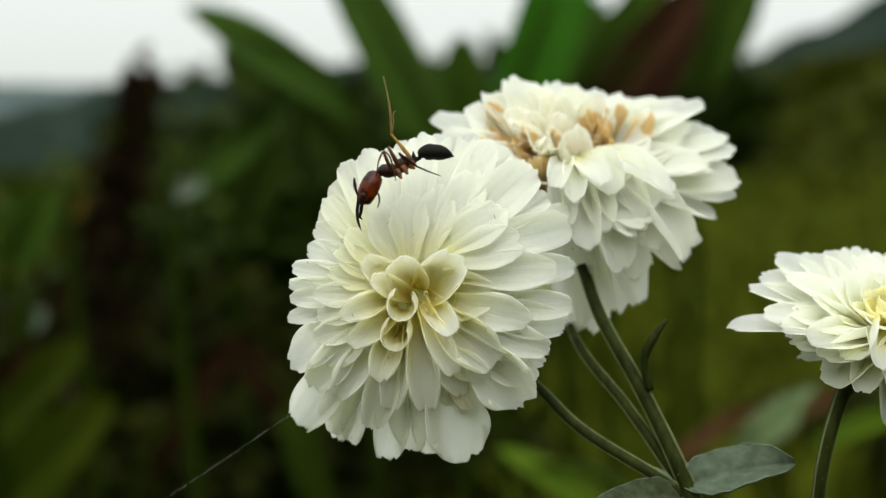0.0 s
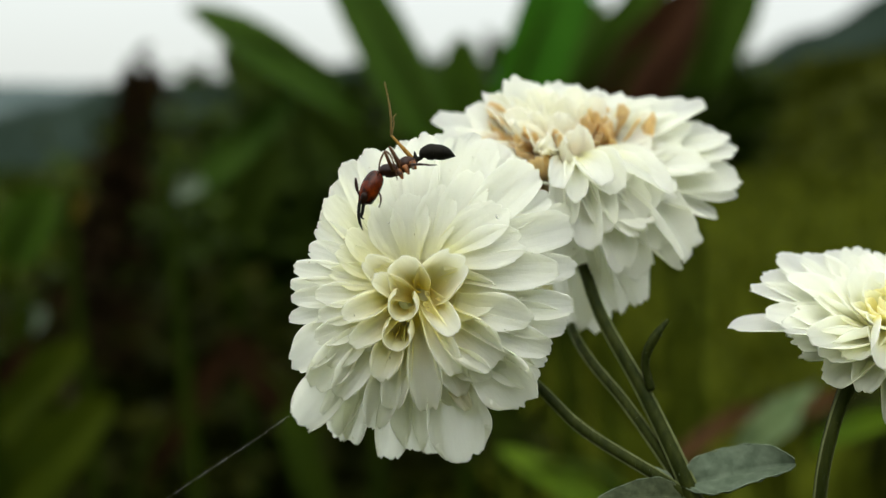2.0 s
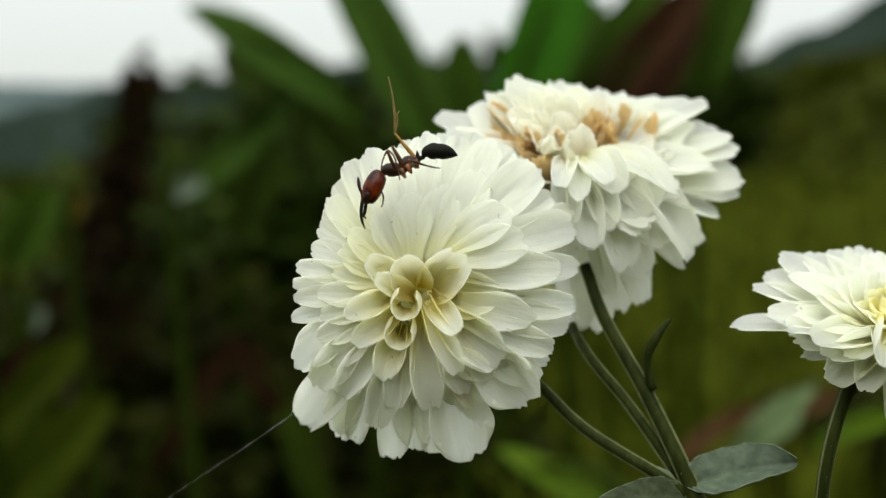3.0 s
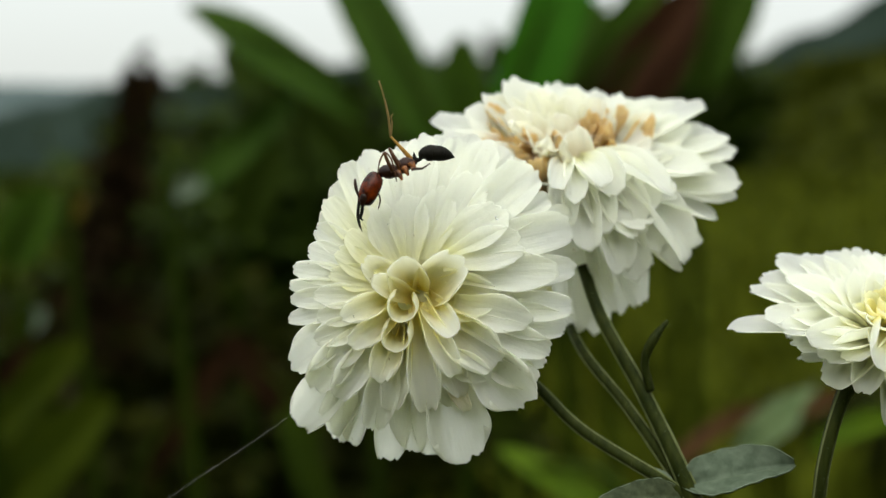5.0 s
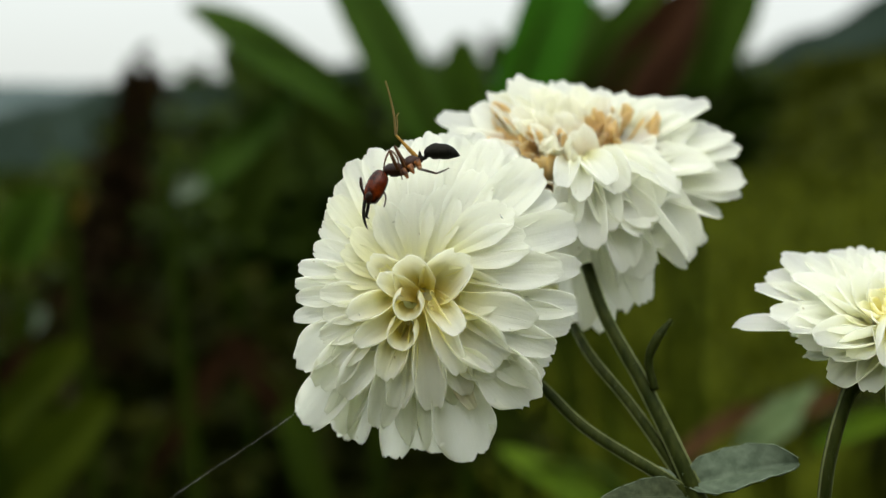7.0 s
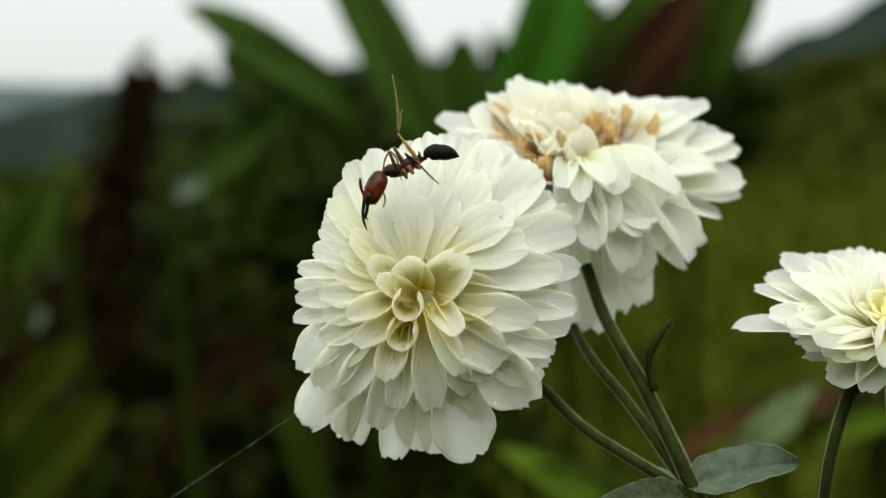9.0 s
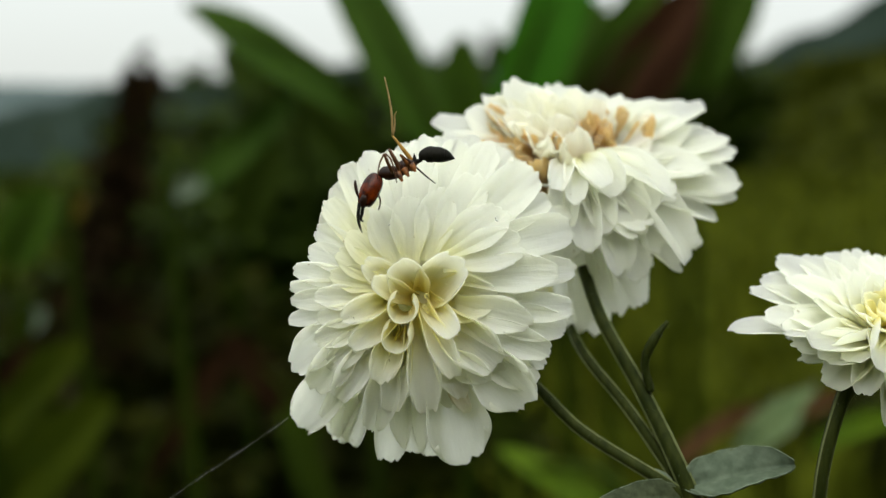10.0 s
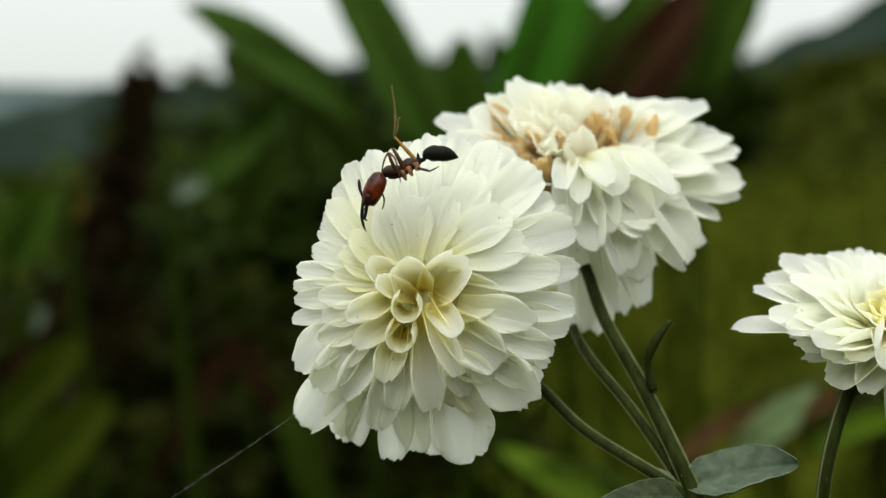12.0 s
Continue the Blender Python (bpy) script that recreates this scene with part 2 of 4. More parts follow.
# ---- flower heads ----
def petal_shape(foot, knee, tip, width, face, arcs, rng, thick=0.00024, across=24, along=18, blunt=0.64, draw=0.24, teeth=1.3, ruffle=1.0, crumple=0.0, claw=0.45):
    """A ray floret along the curve foot - knee - tip, a spoon or gutter that opens towards face.
    arcs: half the turn of its section at the foot and at the tip, in radians; blunt: depth of its rounded end, in widths."""
    foot, knee, tip, face = Vector(foot), Vector(knee), Vector(tip), Vector(face)
    length = (knee - foot).length * 0.5 + (tip - knee).length * 0.5 + (tip - foot).length * 0.5 - (tip - foot).length * 0.25
    ph = [rng.uniform(0, 6.28) for _ in range(5)]
    lobes = rng.choice((1.5, 2, 2.5, 3))
    nick = [rng.uniform(-0.7, 0.7) + (rng.random() < 0.16) * rng.uniform(-3.2, -1.2) for _ in range(across + 1)]
    twist = rng.gauss(0, 0.10)
    hem = [rng.uniform(0.0, 0.25), rng.uniform(0.0, 0.25)]
    top, low, faces = [], [], []
    for i in range(along + 1):
        s = 1 - (1 - i / along) ** 1.3
        grow = min(1.0, s / 0.62)
        half = 0.5 * width * (claw + (1 - claw) * grow * grow * (3 - 2 * grow))
        if s > 0.62:
            half *= 1 - draw * ((s - 0.62) / 0.38) ** 2
        arc = arcs[0] + (arcs[1] - arcs[0]) * s ** 1.2
        rad = half / (1.0 if arc > 1.57 else max(0.05, math.sin(arc)))
        for j in range(across + 1):
            turn = (j / across * 2 - 1) * 1.5
            t = math.sin(turn)
            q = s - blunt * width / length * (1 - math.cos(turn)) * s ** 3
            q += width / length * (0.022 * teeth * math.cos(lobes * math.pi * t + ph[0]) + 0.020 * teeth * nick[j]) * s ** 12 * (1 - t ** 6)
            c = foot * (1 - q) ** 2 + knee * (2 * q * (1 - q)) + tip * q * q
            d = ((knee - foot) * (1 - q) + (tip - knee) * q).normalized()
            n = (face - d * face.dot(d)).normalized()
            side = d.cross(n)
            n, side = n * math.cos(twist * s) - side * math.sin(twist * s), side * math.cos(twist * s) + n * math.sin(twist * s)
            u = rad * math.sin(arc * t)
            v = rad * (1 - math.cos(arc * t))
            v += 0.013 * width * math.cos(4.2 * math.pi * t + 0.4 * ph[1]) * min(1.0, 2 * s) * (1 - 0.6 * s)
            v += ruffle * width * s * (0.020 * math.sin(5 * s + ph[2]) * t + 0.024 * t ** 4 * math.sin(9 * s + ph[3] + 3 * t) + 0.018 * s ** 6 * math.sin(6 * t + ph[4]))
            v += width * 0.007 * math.sin(17 * s + 3 * ph[2]) * math.sin(11 * t + ph[3]) * s
            v += max(0.0, abs(t) - 0.7) * hem[t > 0] * width * s
            v += crumple * width * s * (math.sin(5.1 * t + ph[2] + 3 * s) * math.cos(6.3 * s + ph[3]) + 0.5 * math.sin(11 * t + 9 * s + ph[4]))
            u += crumple * 0.7 * width * math.sin(8 * s + ph[0]) * s
            nn = n * math.cos(arc * t) - side * math.sin(arc * t)
            rim = 1 - 0.7 * max(abs(t) ** 8, s ** 14)
            p = c + side * u + n * v
            top.append(p + nn * thick * 0.5 * rim)
            low.append(p - nn * thick * 0.5 * rim)
    verts = top + low
    k, o = across + 1, len(top)
    for i in range(along):
        for j in range(across):
            a = i * k + j
            faces.append((a, a + 1, a + k + 1, a + k))
            faces.append((o + a, o + a + k, o + a + k + 1, o + a + 1))
    for i in range(along):
        a, b = i * k, i * k + across
        faces.append((a, a + k, o + a + k, o + a))
        faces.append((b, o + b, o + b + k, b + k))
    for j in range(across):
        a, b = j, along * k + j
        faces.append((a, o + a, o + a + 1, a + 1))
        faces.append((b, b + 1, o + b + 1, o + b))
    return verts, faces


def add_petal(head, foot, knee, tip, width, face, arcs, mat, rng, **more):
    """A petal in the head's space; its own y runs from foot to tip."""
    m = leaf_pose(foot, tip, face)
    back = m.inverted()
    turned = back.to_3x3()
    v, f = petal_shape(back @ Vector(foot), back @ Vector(knee), back @ Vector(tip), width, turned @ Vector(face), arcs, rng, **more)
    return mesh_ob("petal", v, f, mat, head, "", m)


def placed_petal(head, foot, tip, width, face, cup, recurve, mat, rng, crumple=0.0, taper=0.0):
    """A petal from its foot to its tip, arched by recurve."""
    foot, tip, face = Vector(foot), Vector(tip), Vector(face).normalized()
    ln = (tip - foot).length
    d = (tip - foot).normalized()
    n = (face - d * face.dot(d)).normalized()
    n = Matrix.Rotation(rng.gauss(0, 0.15), 3, d) @ n
    knee = (foot + tip) / 2 + n * recurve * 0.6 * ln
    return add_petal(head, foot, knee, tip, width, n, (min(1.6, cup * 2.6 + 0.6), max(0.3, cup * 2.2)), mat, rng, crumple=crumple, draw=0.11 + taper, blunt=0.56 + taper, claw=0.42)


def calyx(head, low, size, mat, turn=Matrix()):
    """Green cup of small bracts under a head."""
    v, f = tube([(0, 0, low - 0.16 * size), (0, 0, low - 0.10 * size), (0, 0, low), (0, 0, low + 0.1 * size)], [0.06 * size, 0.17 * size, 0.26 * size, 0.20 * size], 14, 4)
    mesh_ob("calyx", v, f, mat, head, "", turn)
    for k in range(14):
        a = k * 2 * math.pi / 14
        c = Vector((math.cos(a), math.sin(a), 0))
        v, f = blade(0.30 * size, 0.11 * size, 0.1, 0.2, 6, 4, 0.0, k, 0.7, 0.0002)
        mesh_ob("bract", v, f, mat, head, "", turn @ leaf_pose(c * 0.10 * size + Vector((0, 0, low - 0.12 * size)), c * 0.34 * size + Vector((0, 0, low + 0.02 * size)), (0, 0, -1)))


def flower_head(name, plant, m, count, size, seed, polar=(18, 104), dome=(0.42, -0.20), widths=(0.20, 0.27), dry=0.0, young=0.0, label="", full=1.0):
    """A double white daisy head round +z: petals in a spiral, layer under layer. size: its radius.
    dome: height of the petals' feet at the heart and at the rim; full: the share of the spiral at which the petals have reached their whole length."""
    rng = random.Random(seed)
    base_v, base_f = tube([(0, 0, (dome[1] - 0.12) * size), (0, 0, dome[1] * size), (0, 0, dome[0] * 0.7 * size), (0, 0, dome[0] * size)],
                          [0.10 * size, 0.20 * size, 0.14 * size, 0.03 * size], 12, 4)
    head = mesh_ob(name, base_v, base_f, PETAL_YELLOW, plant, label, m)
    calyx(head, dome[1] * size, size, STEM)
    for i in range(count):
        u = (i + 0.5) / count
        a = i * 2.399963 + rng.uniform(-0.14, 0.14)
        phi = radians(polar[0] + (polar[1] - polar[0]) * u ** 0.55 + rng.uniform(-6, 6))
        b = 0.20 * size * math.sqrt(u)
        r = size * (0.16 + 0.84 * min(1.0, u / full) ** 0.60) * rng.uniform(0.93, 1.06)
        ln = max(0.30 * size, (r - b) / max(0.92 if phi > 1.57 else 0.45, math.sin(phi)))
        ln = min(ln, size * (0.34 + 0.56 * min(1.0, u / full) ** 0.8))
        wd = size * (widths[0] + (widths[1] - widths[0]) * u) * rng.uniform(0.88, 1.12)
        cup = 0.60 - 0.50 * u ** 0.7 + rng.uniform(-0.08, 0.08)
        rec = -0.26 + 0.32 * u ** 0.6 + rng.uniform(-0.05, 0.05)
        base = Vector((b * math.cos(a), b * math.sin(a), size * (dome[0] + (dome[1] - dome[0]) * u ** 0.8)))
        mat = PETAL
        if rng.random() < dry * max(0.0, 1 - u * 2.2):
            mat = PETAL_BROWN if rng.random() < 0.4 else PETAL_DRY
        elif young and u < young:
            mat = PETAL_YELLOW
        way = Vector((math.sin(phi) * math.cos(a), math.sin(phi) * math.sin(a), math.cos(phi)))
        up = Vector((-math.cos(phi) * math.cos(a), -math.cos(phi) * math.sin(a), math.sin(phi)))
        placed_petal(head, base, base + way * ln, wd, up, cup, rec, mat, rng)
    return head


def blade(length, width, droop, fold, along=14, across=6, wave=0.0, seed=0, point=0.5, thick=0.0, rib=0.0):
    """A leaf along +y with its face to +z: pointed, folded along the midrib, drooping."""
    rng = random.Random(seed)
    ph = rng.uniform(0, 6)
    verts, faces = [], []
    for i in range(along + 1):
        s = i / along
        w = width * 0.5 * max(0.02, math.sin(math.pi * min(1.0, s * 0.97 + 0.03)) ** point) * (1 + 0.4 * rib * math.sin(s * 30 + ph))
        for j in range(across + 1):
            t = j / across * 2 - 1
            z = -droop * length * s * s + fold * w * abs(t) + wave * width * math.sin(7 * s + ph + (2 if t > 0 else 0)) * abs(t)
            z -= 0.05 * width * (1 - min(1.0, abs(t) * 4))
            z += rib * width * abs(math.sin(math.pi * (s * 7 - abs(t) * 1.6))) * abs(t) * (1 - s * 0.5)
            verts.append(Vector((w * t, length * s, z)))
    k = across + 1
    for i in range(along):
        for j in range(across):
            a = i * k + j
            faces.append((a, a + 1, a + k + 1, a + k))
    if thick:
        o = len(verts)
        verts += [v - Vector((0, 0, thick)) for v in verts]
        faces += [tuple(q + o for q in reversed(f)) for f in faces]
    return verts, faces


def leaf_pose(base, tip, face):
    """A pose whose y runs from base to tip and whose z faces as given."""
    y = (Vector(tip) - Vector(base)).normalized()
    x = y.cross(Vector(face)).normalized()
    z = x.cross(y)
    return Matrix.Translation(base) @ Matrix((x, y, z)).transposed().to_4x4()


# ---- ground and distance ----
def ground():
    n = 120
    verts, faces = [], []
    for i in range(n + 1):
        for j in range(n + 1):
            u, v = i / n * 2 - 1, j / n * 2 - 1
            x = math.copysign(abs(u) ** 4 * 2200 + abs(u) * 3, u)
            y = math.copysign(abs(v) ** 4 * 2200 + abs(v) * 3, v)
            r = math.hypot(x - 45, (y - 72))
            z = 5.4 * math.exp(-(r / 26) ** 2) + 0.04 * noise.noise((x * 0.8, y * 0.8, 0)) * min(1, abs(u) * 6)
            west = min(1.0, max(0.0, (0.10 - math.atan2(x, max(y, 0.01))) / 0.3))
            z -= west * 30 * (1 - math.exp(-max(0.0, y - 4) * 0.0045))
            z += 1.2 * noise.noise((x * 0.05, y * 0.05, 3)) * min(1.0, max(0.0, (math.hypot(x, y) - 15) / 40))
            # unseen bank rising behind the camera, added to hold off low sky light
            z += 9.0 * (1 - math.exp(-max(0.0, -y - 0.7) * 0.10))
            verts.append((x, y, z))
    for i in range(n):
        for j in range(n):
            a = i * (n + 1) + j
            faces.append((a, a + n + 1, a + n + 2, a + 1))
    tagged(mesh_ob("ground", verts, faces, GROUND), "olive-green grassy ground rising to a hill", "ground", kind="structure")


def ridge(name, dist, heights, mat, label):
    """A wooded ridge round the horizon; heights: (degrees from north, metres)."""
    verts, faces = [], []
    steps = 140
    for i in range(steps + 1):
        a = -75 + 150 * i / steps
        for (a0, h0), (a1, h1) in zip(heights, heights[1:]):
            if a0 <= a <= a1:
                s = (a - a0) / (a1 - a0)
                h = h0 + (h1 - h0) * s * s * (3 - 2 * s)
        h *= 1 + 0.10 * noise.noise((a * 0.35, dist, 0)) + 0.04 * noise.noise((a * 1.9, dist, 5))
        for k in range(5):
            s = k / 4
            d = dist * (1 + 0.25 * s)
            verts.append((d * math.sin(radians(a)), d * math.cos(radians(a)), -40 + (h + 40) * math.sin(s * math.pi / 2)))
    for i in range(steps):
        for k in range(4):
            a = i * 5 + k
            faces.append((a, a + 5, a + 6, a + 1))
    tagged(mesh_ob(name, verts, faces, mat), label, "hill", kind="structure")


ground()
ridge("backdrop_hill", 420, [(-75, -8), (-27, -4), (-22, 5), (-19, 15), (-13, 19), (-3, 29), (4, 30), (9, 27), (17, 28), (21, 44), (25, 60), (40, 60), (75, 30)], FOREST, "dark wooded hill ridge in the distance")
ridge("backdrop_far_hill", 1500, [(-75, 52), (-25, 52), (-10, 50), (5, 60), (30, 90), (75, 60)], HAZY_FOREST, "far wooded hill tinted blue-green for haze")


# ---- background plants ----
def undergrowth():
    rng = random.Random(5)
    shade = []
    verts, faces = [], []
    for i in range(36000):
        if i % 3:
            y = rng.uniform(0.5, 0.9) + 9 * rng.random() ** 1.6
            x = rng.gauss(0, 2.2)
        else:
            x, y = rng.uniform(-6, 6), rng.uniform(-0.6, 10)
        h, w, a = rng.uniform(0.06, 0.22), rng.uniform(0.006, 0.022), rng.uniform(0, 6.28)
        lx, ly = rng.uniform(-0.12, 0.12), rng.uniform(-0.12, 0.12)
        cx, cy = math.cos(a) * w, math.sin(a) * w
        o = len(verts)
        verts += [(x - cx, y - cy, -0.01), (x + cx, y + cy, -0.01), (x + lx * 0.4 + cx, y + ly * 0.4 + cy, h * 0.6),
                  (x + lx * 0.4 - cx, y + ly * 0.4 - cy, h * 0.6), (x + lx, y + ly, h)]
        faces += [(o, o + 1, o + 2, o + 3), (o + 3, o + 2, o + 4)]
        # weeds on the left take the darker leaf colour in place of shade
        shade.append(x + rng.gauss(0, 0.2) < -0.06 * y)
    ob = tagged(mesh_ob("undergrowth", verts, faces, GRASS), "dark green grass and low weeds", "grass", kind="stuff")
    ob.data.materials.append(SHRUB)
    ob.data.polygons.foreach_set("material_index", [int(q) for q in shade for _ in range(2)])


def shrub(at, height, spread, count, seed, mat, leaf=0.06, label="dark green leafy shrub"):
    rng = random.Random(seed)
    root = empty("shrub", at)
    tagged(root, label, "shrub", group="garden shrubs")
    tips = []
    for k in range(6):
        a = k * 1.047 + rng.uniform(-0.4, 0.4)
        end = Vector((math.cos(a) * spread * rng.uniform(0.3, 0.8), math.sin(a) * spread * rng.uniform(0.3, 0.8), height * rng.uniform(0.6, 0.92)))
        v, f = tube([(0, 0, -0.02), end * 0.4 + Vector((0, 0, 0.1 * height)), end], [0.012, 0.008, 0.003], 6, 4)
        mesh_ob("branch", v, f, WOOD, root)
        tips.append(end)
    verts, faces = [], []
    for i in range(count):
        t = rng.choice(tips) * rng.uniform(0.15, 1.0)
        p = t + Vector((rng.gauss(0, spread * 0.28), rng.gauss(0, spread * 0.28), rng.gauss(0, height * 0.10)))
        p.z = max(0.02, min(height, p.z))
        d = Vector((rng.gauss(0, 1), rng.gauss(0, 1), rng.gauss(0.1, 0.5))).normalized()
        s = d.cross(Vector((rng.gauss(0, 0.4), rng.gauss(0, 0.4), 1))).normalized()
        ln, w = leaf * rng.uniform(0.6, 1.3), leaf * rng.uniform(0.18, 0.3)
        n = d.cross(s)
        o = len(verts)
        verts += [p, p + d * ln * 0.4 + s * w + n * w * 0.4, p + d * ln, p + d * ln * 0.4 - s * w + n * w * 0.4, p + d * ln * 0.5]
        faces += [(o, o + 1, o + 4), (o + 1, o + 2, o + 4), (o + 2, o + 3, o + 4), (o + 3, o, o + 4)]
    mesh_ob("crown", verts, faces, mat, root)
    return root


def hill_scrub():
    rng = random.Random(6)
    verts, faces = [], []
    for i in range(16000):
        y = 7 + 95 * rng.random() ** 1.5
        x = y * rng.uniform(-0.1, 0.75)
        z = 5.4 * math.exp(-(math.hypot(x - 45, y - 72) / 26) ** 2) - 0.1
        w = (0.06 + 0.010 * y) * rng.uniform(0.6, 1.4)
        h = w * rng.uniform(0.8, 1.6)
        a = rng.uniform(0, 6.28)
        cx, cy = math.cos(a) * w, math.sin(a) * w
        lx, ly = rng.uniform(-w, w), rng.uniform(-w, w)
        o = len(verts)
        verts += [(x - cx, y - cy, z), (x + cx, y + cy, z), (x + lx + cx * 0.8, y + ly + cy * 0.8, z + h * 0.6), (x + lx - cx * 0.8, y + ly - cy * 0.8, z + h * 0.7), (x + lx * 1.4, y + ly * 1.4, z + h)]
        faces += [(o, o + 1, o + 2, o + 3), (o + 3, o + 2, o + 4)]
    tagged(mesh_ob("hill_scrub", verts, faces, SCRUB), "olive-green scrub on the hillside", "scrub", kind="stuff")


undergrowth()
hill_scrub()
# shrub leaf darkened further: deep shade put into the colour
SHRUB_SHADED = leaf_material("shaded_shrub_leaf", (0.00621, 0.0088, 0.0008), (0.0171, 0.0198, 0.00176), 0.12, 0.6, 20, gloss=0.02)
SHRUB_GREEN = leaf_material("green_shrub_leaf", (0.0227, 0.0369, 0.00202), (0.0518, 0.0666, 0.00504), 0.15, 0.6, 20, gloss=0.03)
for k, (at, h, sp, n, leaf, mat) in enumerate([
        ((-0.95, 2.0, 0), 0.52, 0.40, 3600, 0.08, SHRUB_GREEN), ((-0.45, 1.7, 0), 0.60, 0.28, 3600, 0.09, SHRUB), ((-0.26, 2.2, 0), 0.76, 0.34, 3600, 0.10, SHRUB), ((-0.12, 2.4, 0), 0.84, 0.34, 3300, 0.10, SHRUB),
        ((-0.10, 1.9, 0), 0.78, 0.26, 3300, 0.09, SHRUB), ((-1.35, 2.8, 0), 0.48, 0.5, 3400, 0.09, SHRUB_GREEN), ((-0.66, 2.6, 0), 0.66, 0.34, 3000, 0.10, SHRUB_GREEN),
        ((-0.70, 1.30, 0), 0.44, 0.30, 3300, 0.07, SHRUB_SHADED), ((-0.32, 1.30, 0), 0.46, 0.26, 3200, 0.07, SHRUB_SHADED), ((-0.42, 1.1, 0), 0.42, 0.26, 3000, 0.06, SHRUB_SHADED),
        # the last two low shrubs are added to darken shaded ground
        ((2.6, 9.5, 0.0), 1.20, 0.7, 2600, 0.26, SHRUB), ((0.86, 1.60, 0), 0.20, 0.22, 2600, 0.06, SHRUB_SHADED), ((0.03, 1.5, 0), 0.18, 0.16, 2400, 0.06, SHRUB_SHADED)]):
    shrub(at, h, sp, n, 20 + k, mat, leaf)


def big_leaf(base, tip, width, face, mat, label, droop=0.06, seed=0, foot=None):
    """One broad leaf on its stalk, which comes up from the ground."""
    root = empty("broad_leaf_plant", (base[0], base[1], 0) if foot is None else foot)
    tagged(root, label, "plant", group="broad-leaved plants")
    ln = (Vector(tip) - Vector(base)).length
    v, f = blade(ln, width, droop, 0.25, 20, 8, 0.03, seed, 0.5, 0.0012)
    lift = Vector(face).normalized() * droop * ln
    m = leaf_pose(base, Vector(tip) + lift, face)
    mesh_ob("leaf", v, f, mat, root, "", Matrix.Translation(-root.location) @ m)
    b = Vector(base) - root.location
    v, f = tube([(0, 0, -0.02), b * 0.5 + Vector((0.01, 0.01, 0)), b, b + (Vector(tip) - Vector(base)) * 0.9 + Vector(face).normalized() * -0.004], [0.006, 0.005, 0.004, 0.001], 8, 5)
    mesh_ob("stalk", v, f, SHRUB, root)
    return root


# small pale and yellowish leaves among the shrubs
big_leaf((-0.178, 0.619, 0.647), (-0.155, 0.620, 0.654), 0.018, (0.1, -0.8, 0.7), GREY_LEAF, "small pale grey-green leaf", 0.02, 51)
big_leaf((-0.276, 0.696, 0.619), (-0.264, 0.699, 0.640), 0.012, (0.1, -0.8, 0.6), STRAP_YELLOW, "small yellow-brown leaf among shrubs", 0.02, 52)
big_leaf((-0.074, 0.861, 0.649), (-0.196, 0.857, 0.757), 0.085, (0.2, -0.7, 0.7), SHRUB, "broad dark green leaf among shrubs", 0.05, 8)
big_leaf((-0.126, 0.810, 0.714), (-0.198, 0.758, 0.635), 0.030, (0.1, -0.9, 0.4), MID_LEAF, "drooping dark green leaf among shrubs", 0.06, 53)
big_leaf((0.109, 0.857, 0.684), (0.200, 0.877, 0.829), 0.045, (-0.2, -1, 0.3), BROAD, "green broad leaf among shrubs", 0.05, 11)
LEAF_A = big_leaf((-0.065, 0.767, 0.693), (-0.194, 0.739, 0.779), 0.056, (0.2, -0.6, 0.9), MID_LEAF, "long dark green pointed broad leaf", 0.05, 1)
big_leaf((0.008, 0.791, 0.648), (-0.104, 0.851, 0.854), 0.052, (0.3, -1, 0.1), MID_LEAF, "upright dark green broad leaf among shrubs", 0.05, 2)
big_leaf((0.043, 0.751, 0.655), (0.123, 0.782, 0.872), 0.055, (-0.2, -1, 0.2), BROAD_BRIGHT, "upright bright green broad leaf among shrubs", 0.05, 3)
big_leaf((0.108, 0.804, 0.671), (0.222, 0.824, 0.812), 0.045, (-0.3, -1, 0.4), BROAD_RED, "red-brown broad leaf among shrubs", 0.05, 4)
big_leaf((0.231, 0.862, 0.719), (0.281, 0.882, 0.859), 0.05, (0.0, -1, 0.3), BROAD, "green broad leaf among shrubs", 0.05, 5)
big_leaf((0.019, 0.899, 0.630), (0.017, 0.920, 0.773), 0.05, (0.0, -1, 0.3), BROAD, "green broad leaf among shrubs", 0.05, 6)

big_leaf((0.067, 0.866, 0.677), (0.145, 0.883, 0.801), 0.046, (0.1, -0.8, 0.5), MID_LEAF, "green broad leaf among shrubs", 0.05, 61)
big_leaf((0.223, 0.912, 0.721), (0.271, 0.929, 0.837), 0.034, (0.1, -0.8, 0.5), MID_LEAF, "green broad leaf among shrubs", 0.05, 62)
big_leaf((0.141, 0.805, 0.681), (0.215, 0.824, 0.808), 0.054, (0.1, -0.8, 0.5), BROAD_RED, "red-brown broad leaf among shrubs", 0.05, 63)
big_leaf((-0.085, 0.664, 0.399), (-0.118, 0.677, 0.487), 0.024, (0.1, -0.8, 0.5), SHRUB, "broad green leaf low among shrubs", 0.05, 64)
big_leaf((-0.206, 0.942, 0.576), (-0.149, 0.961, 0.705), 0.050, (0.1, -0.8, 0.5), SHRUB, "olive-green leaf among shrubs", 0.05, 65)
big_leaf((-0.432, 0.938, 0.548), (-0.392, 0.949, 0.627), 0.060, (0.1, -0.8, 0.5), BROAD, "olive-green leaf among shrubs", 0.05, 66)
big_leaf((-0.271, 0.606, 0.559), (-0.26, 0.608, 0.573), 0.014, (0.1, -0.8, 0.5), GREY_LEAF, "small pale grey-green leaf", 0.05, 67)


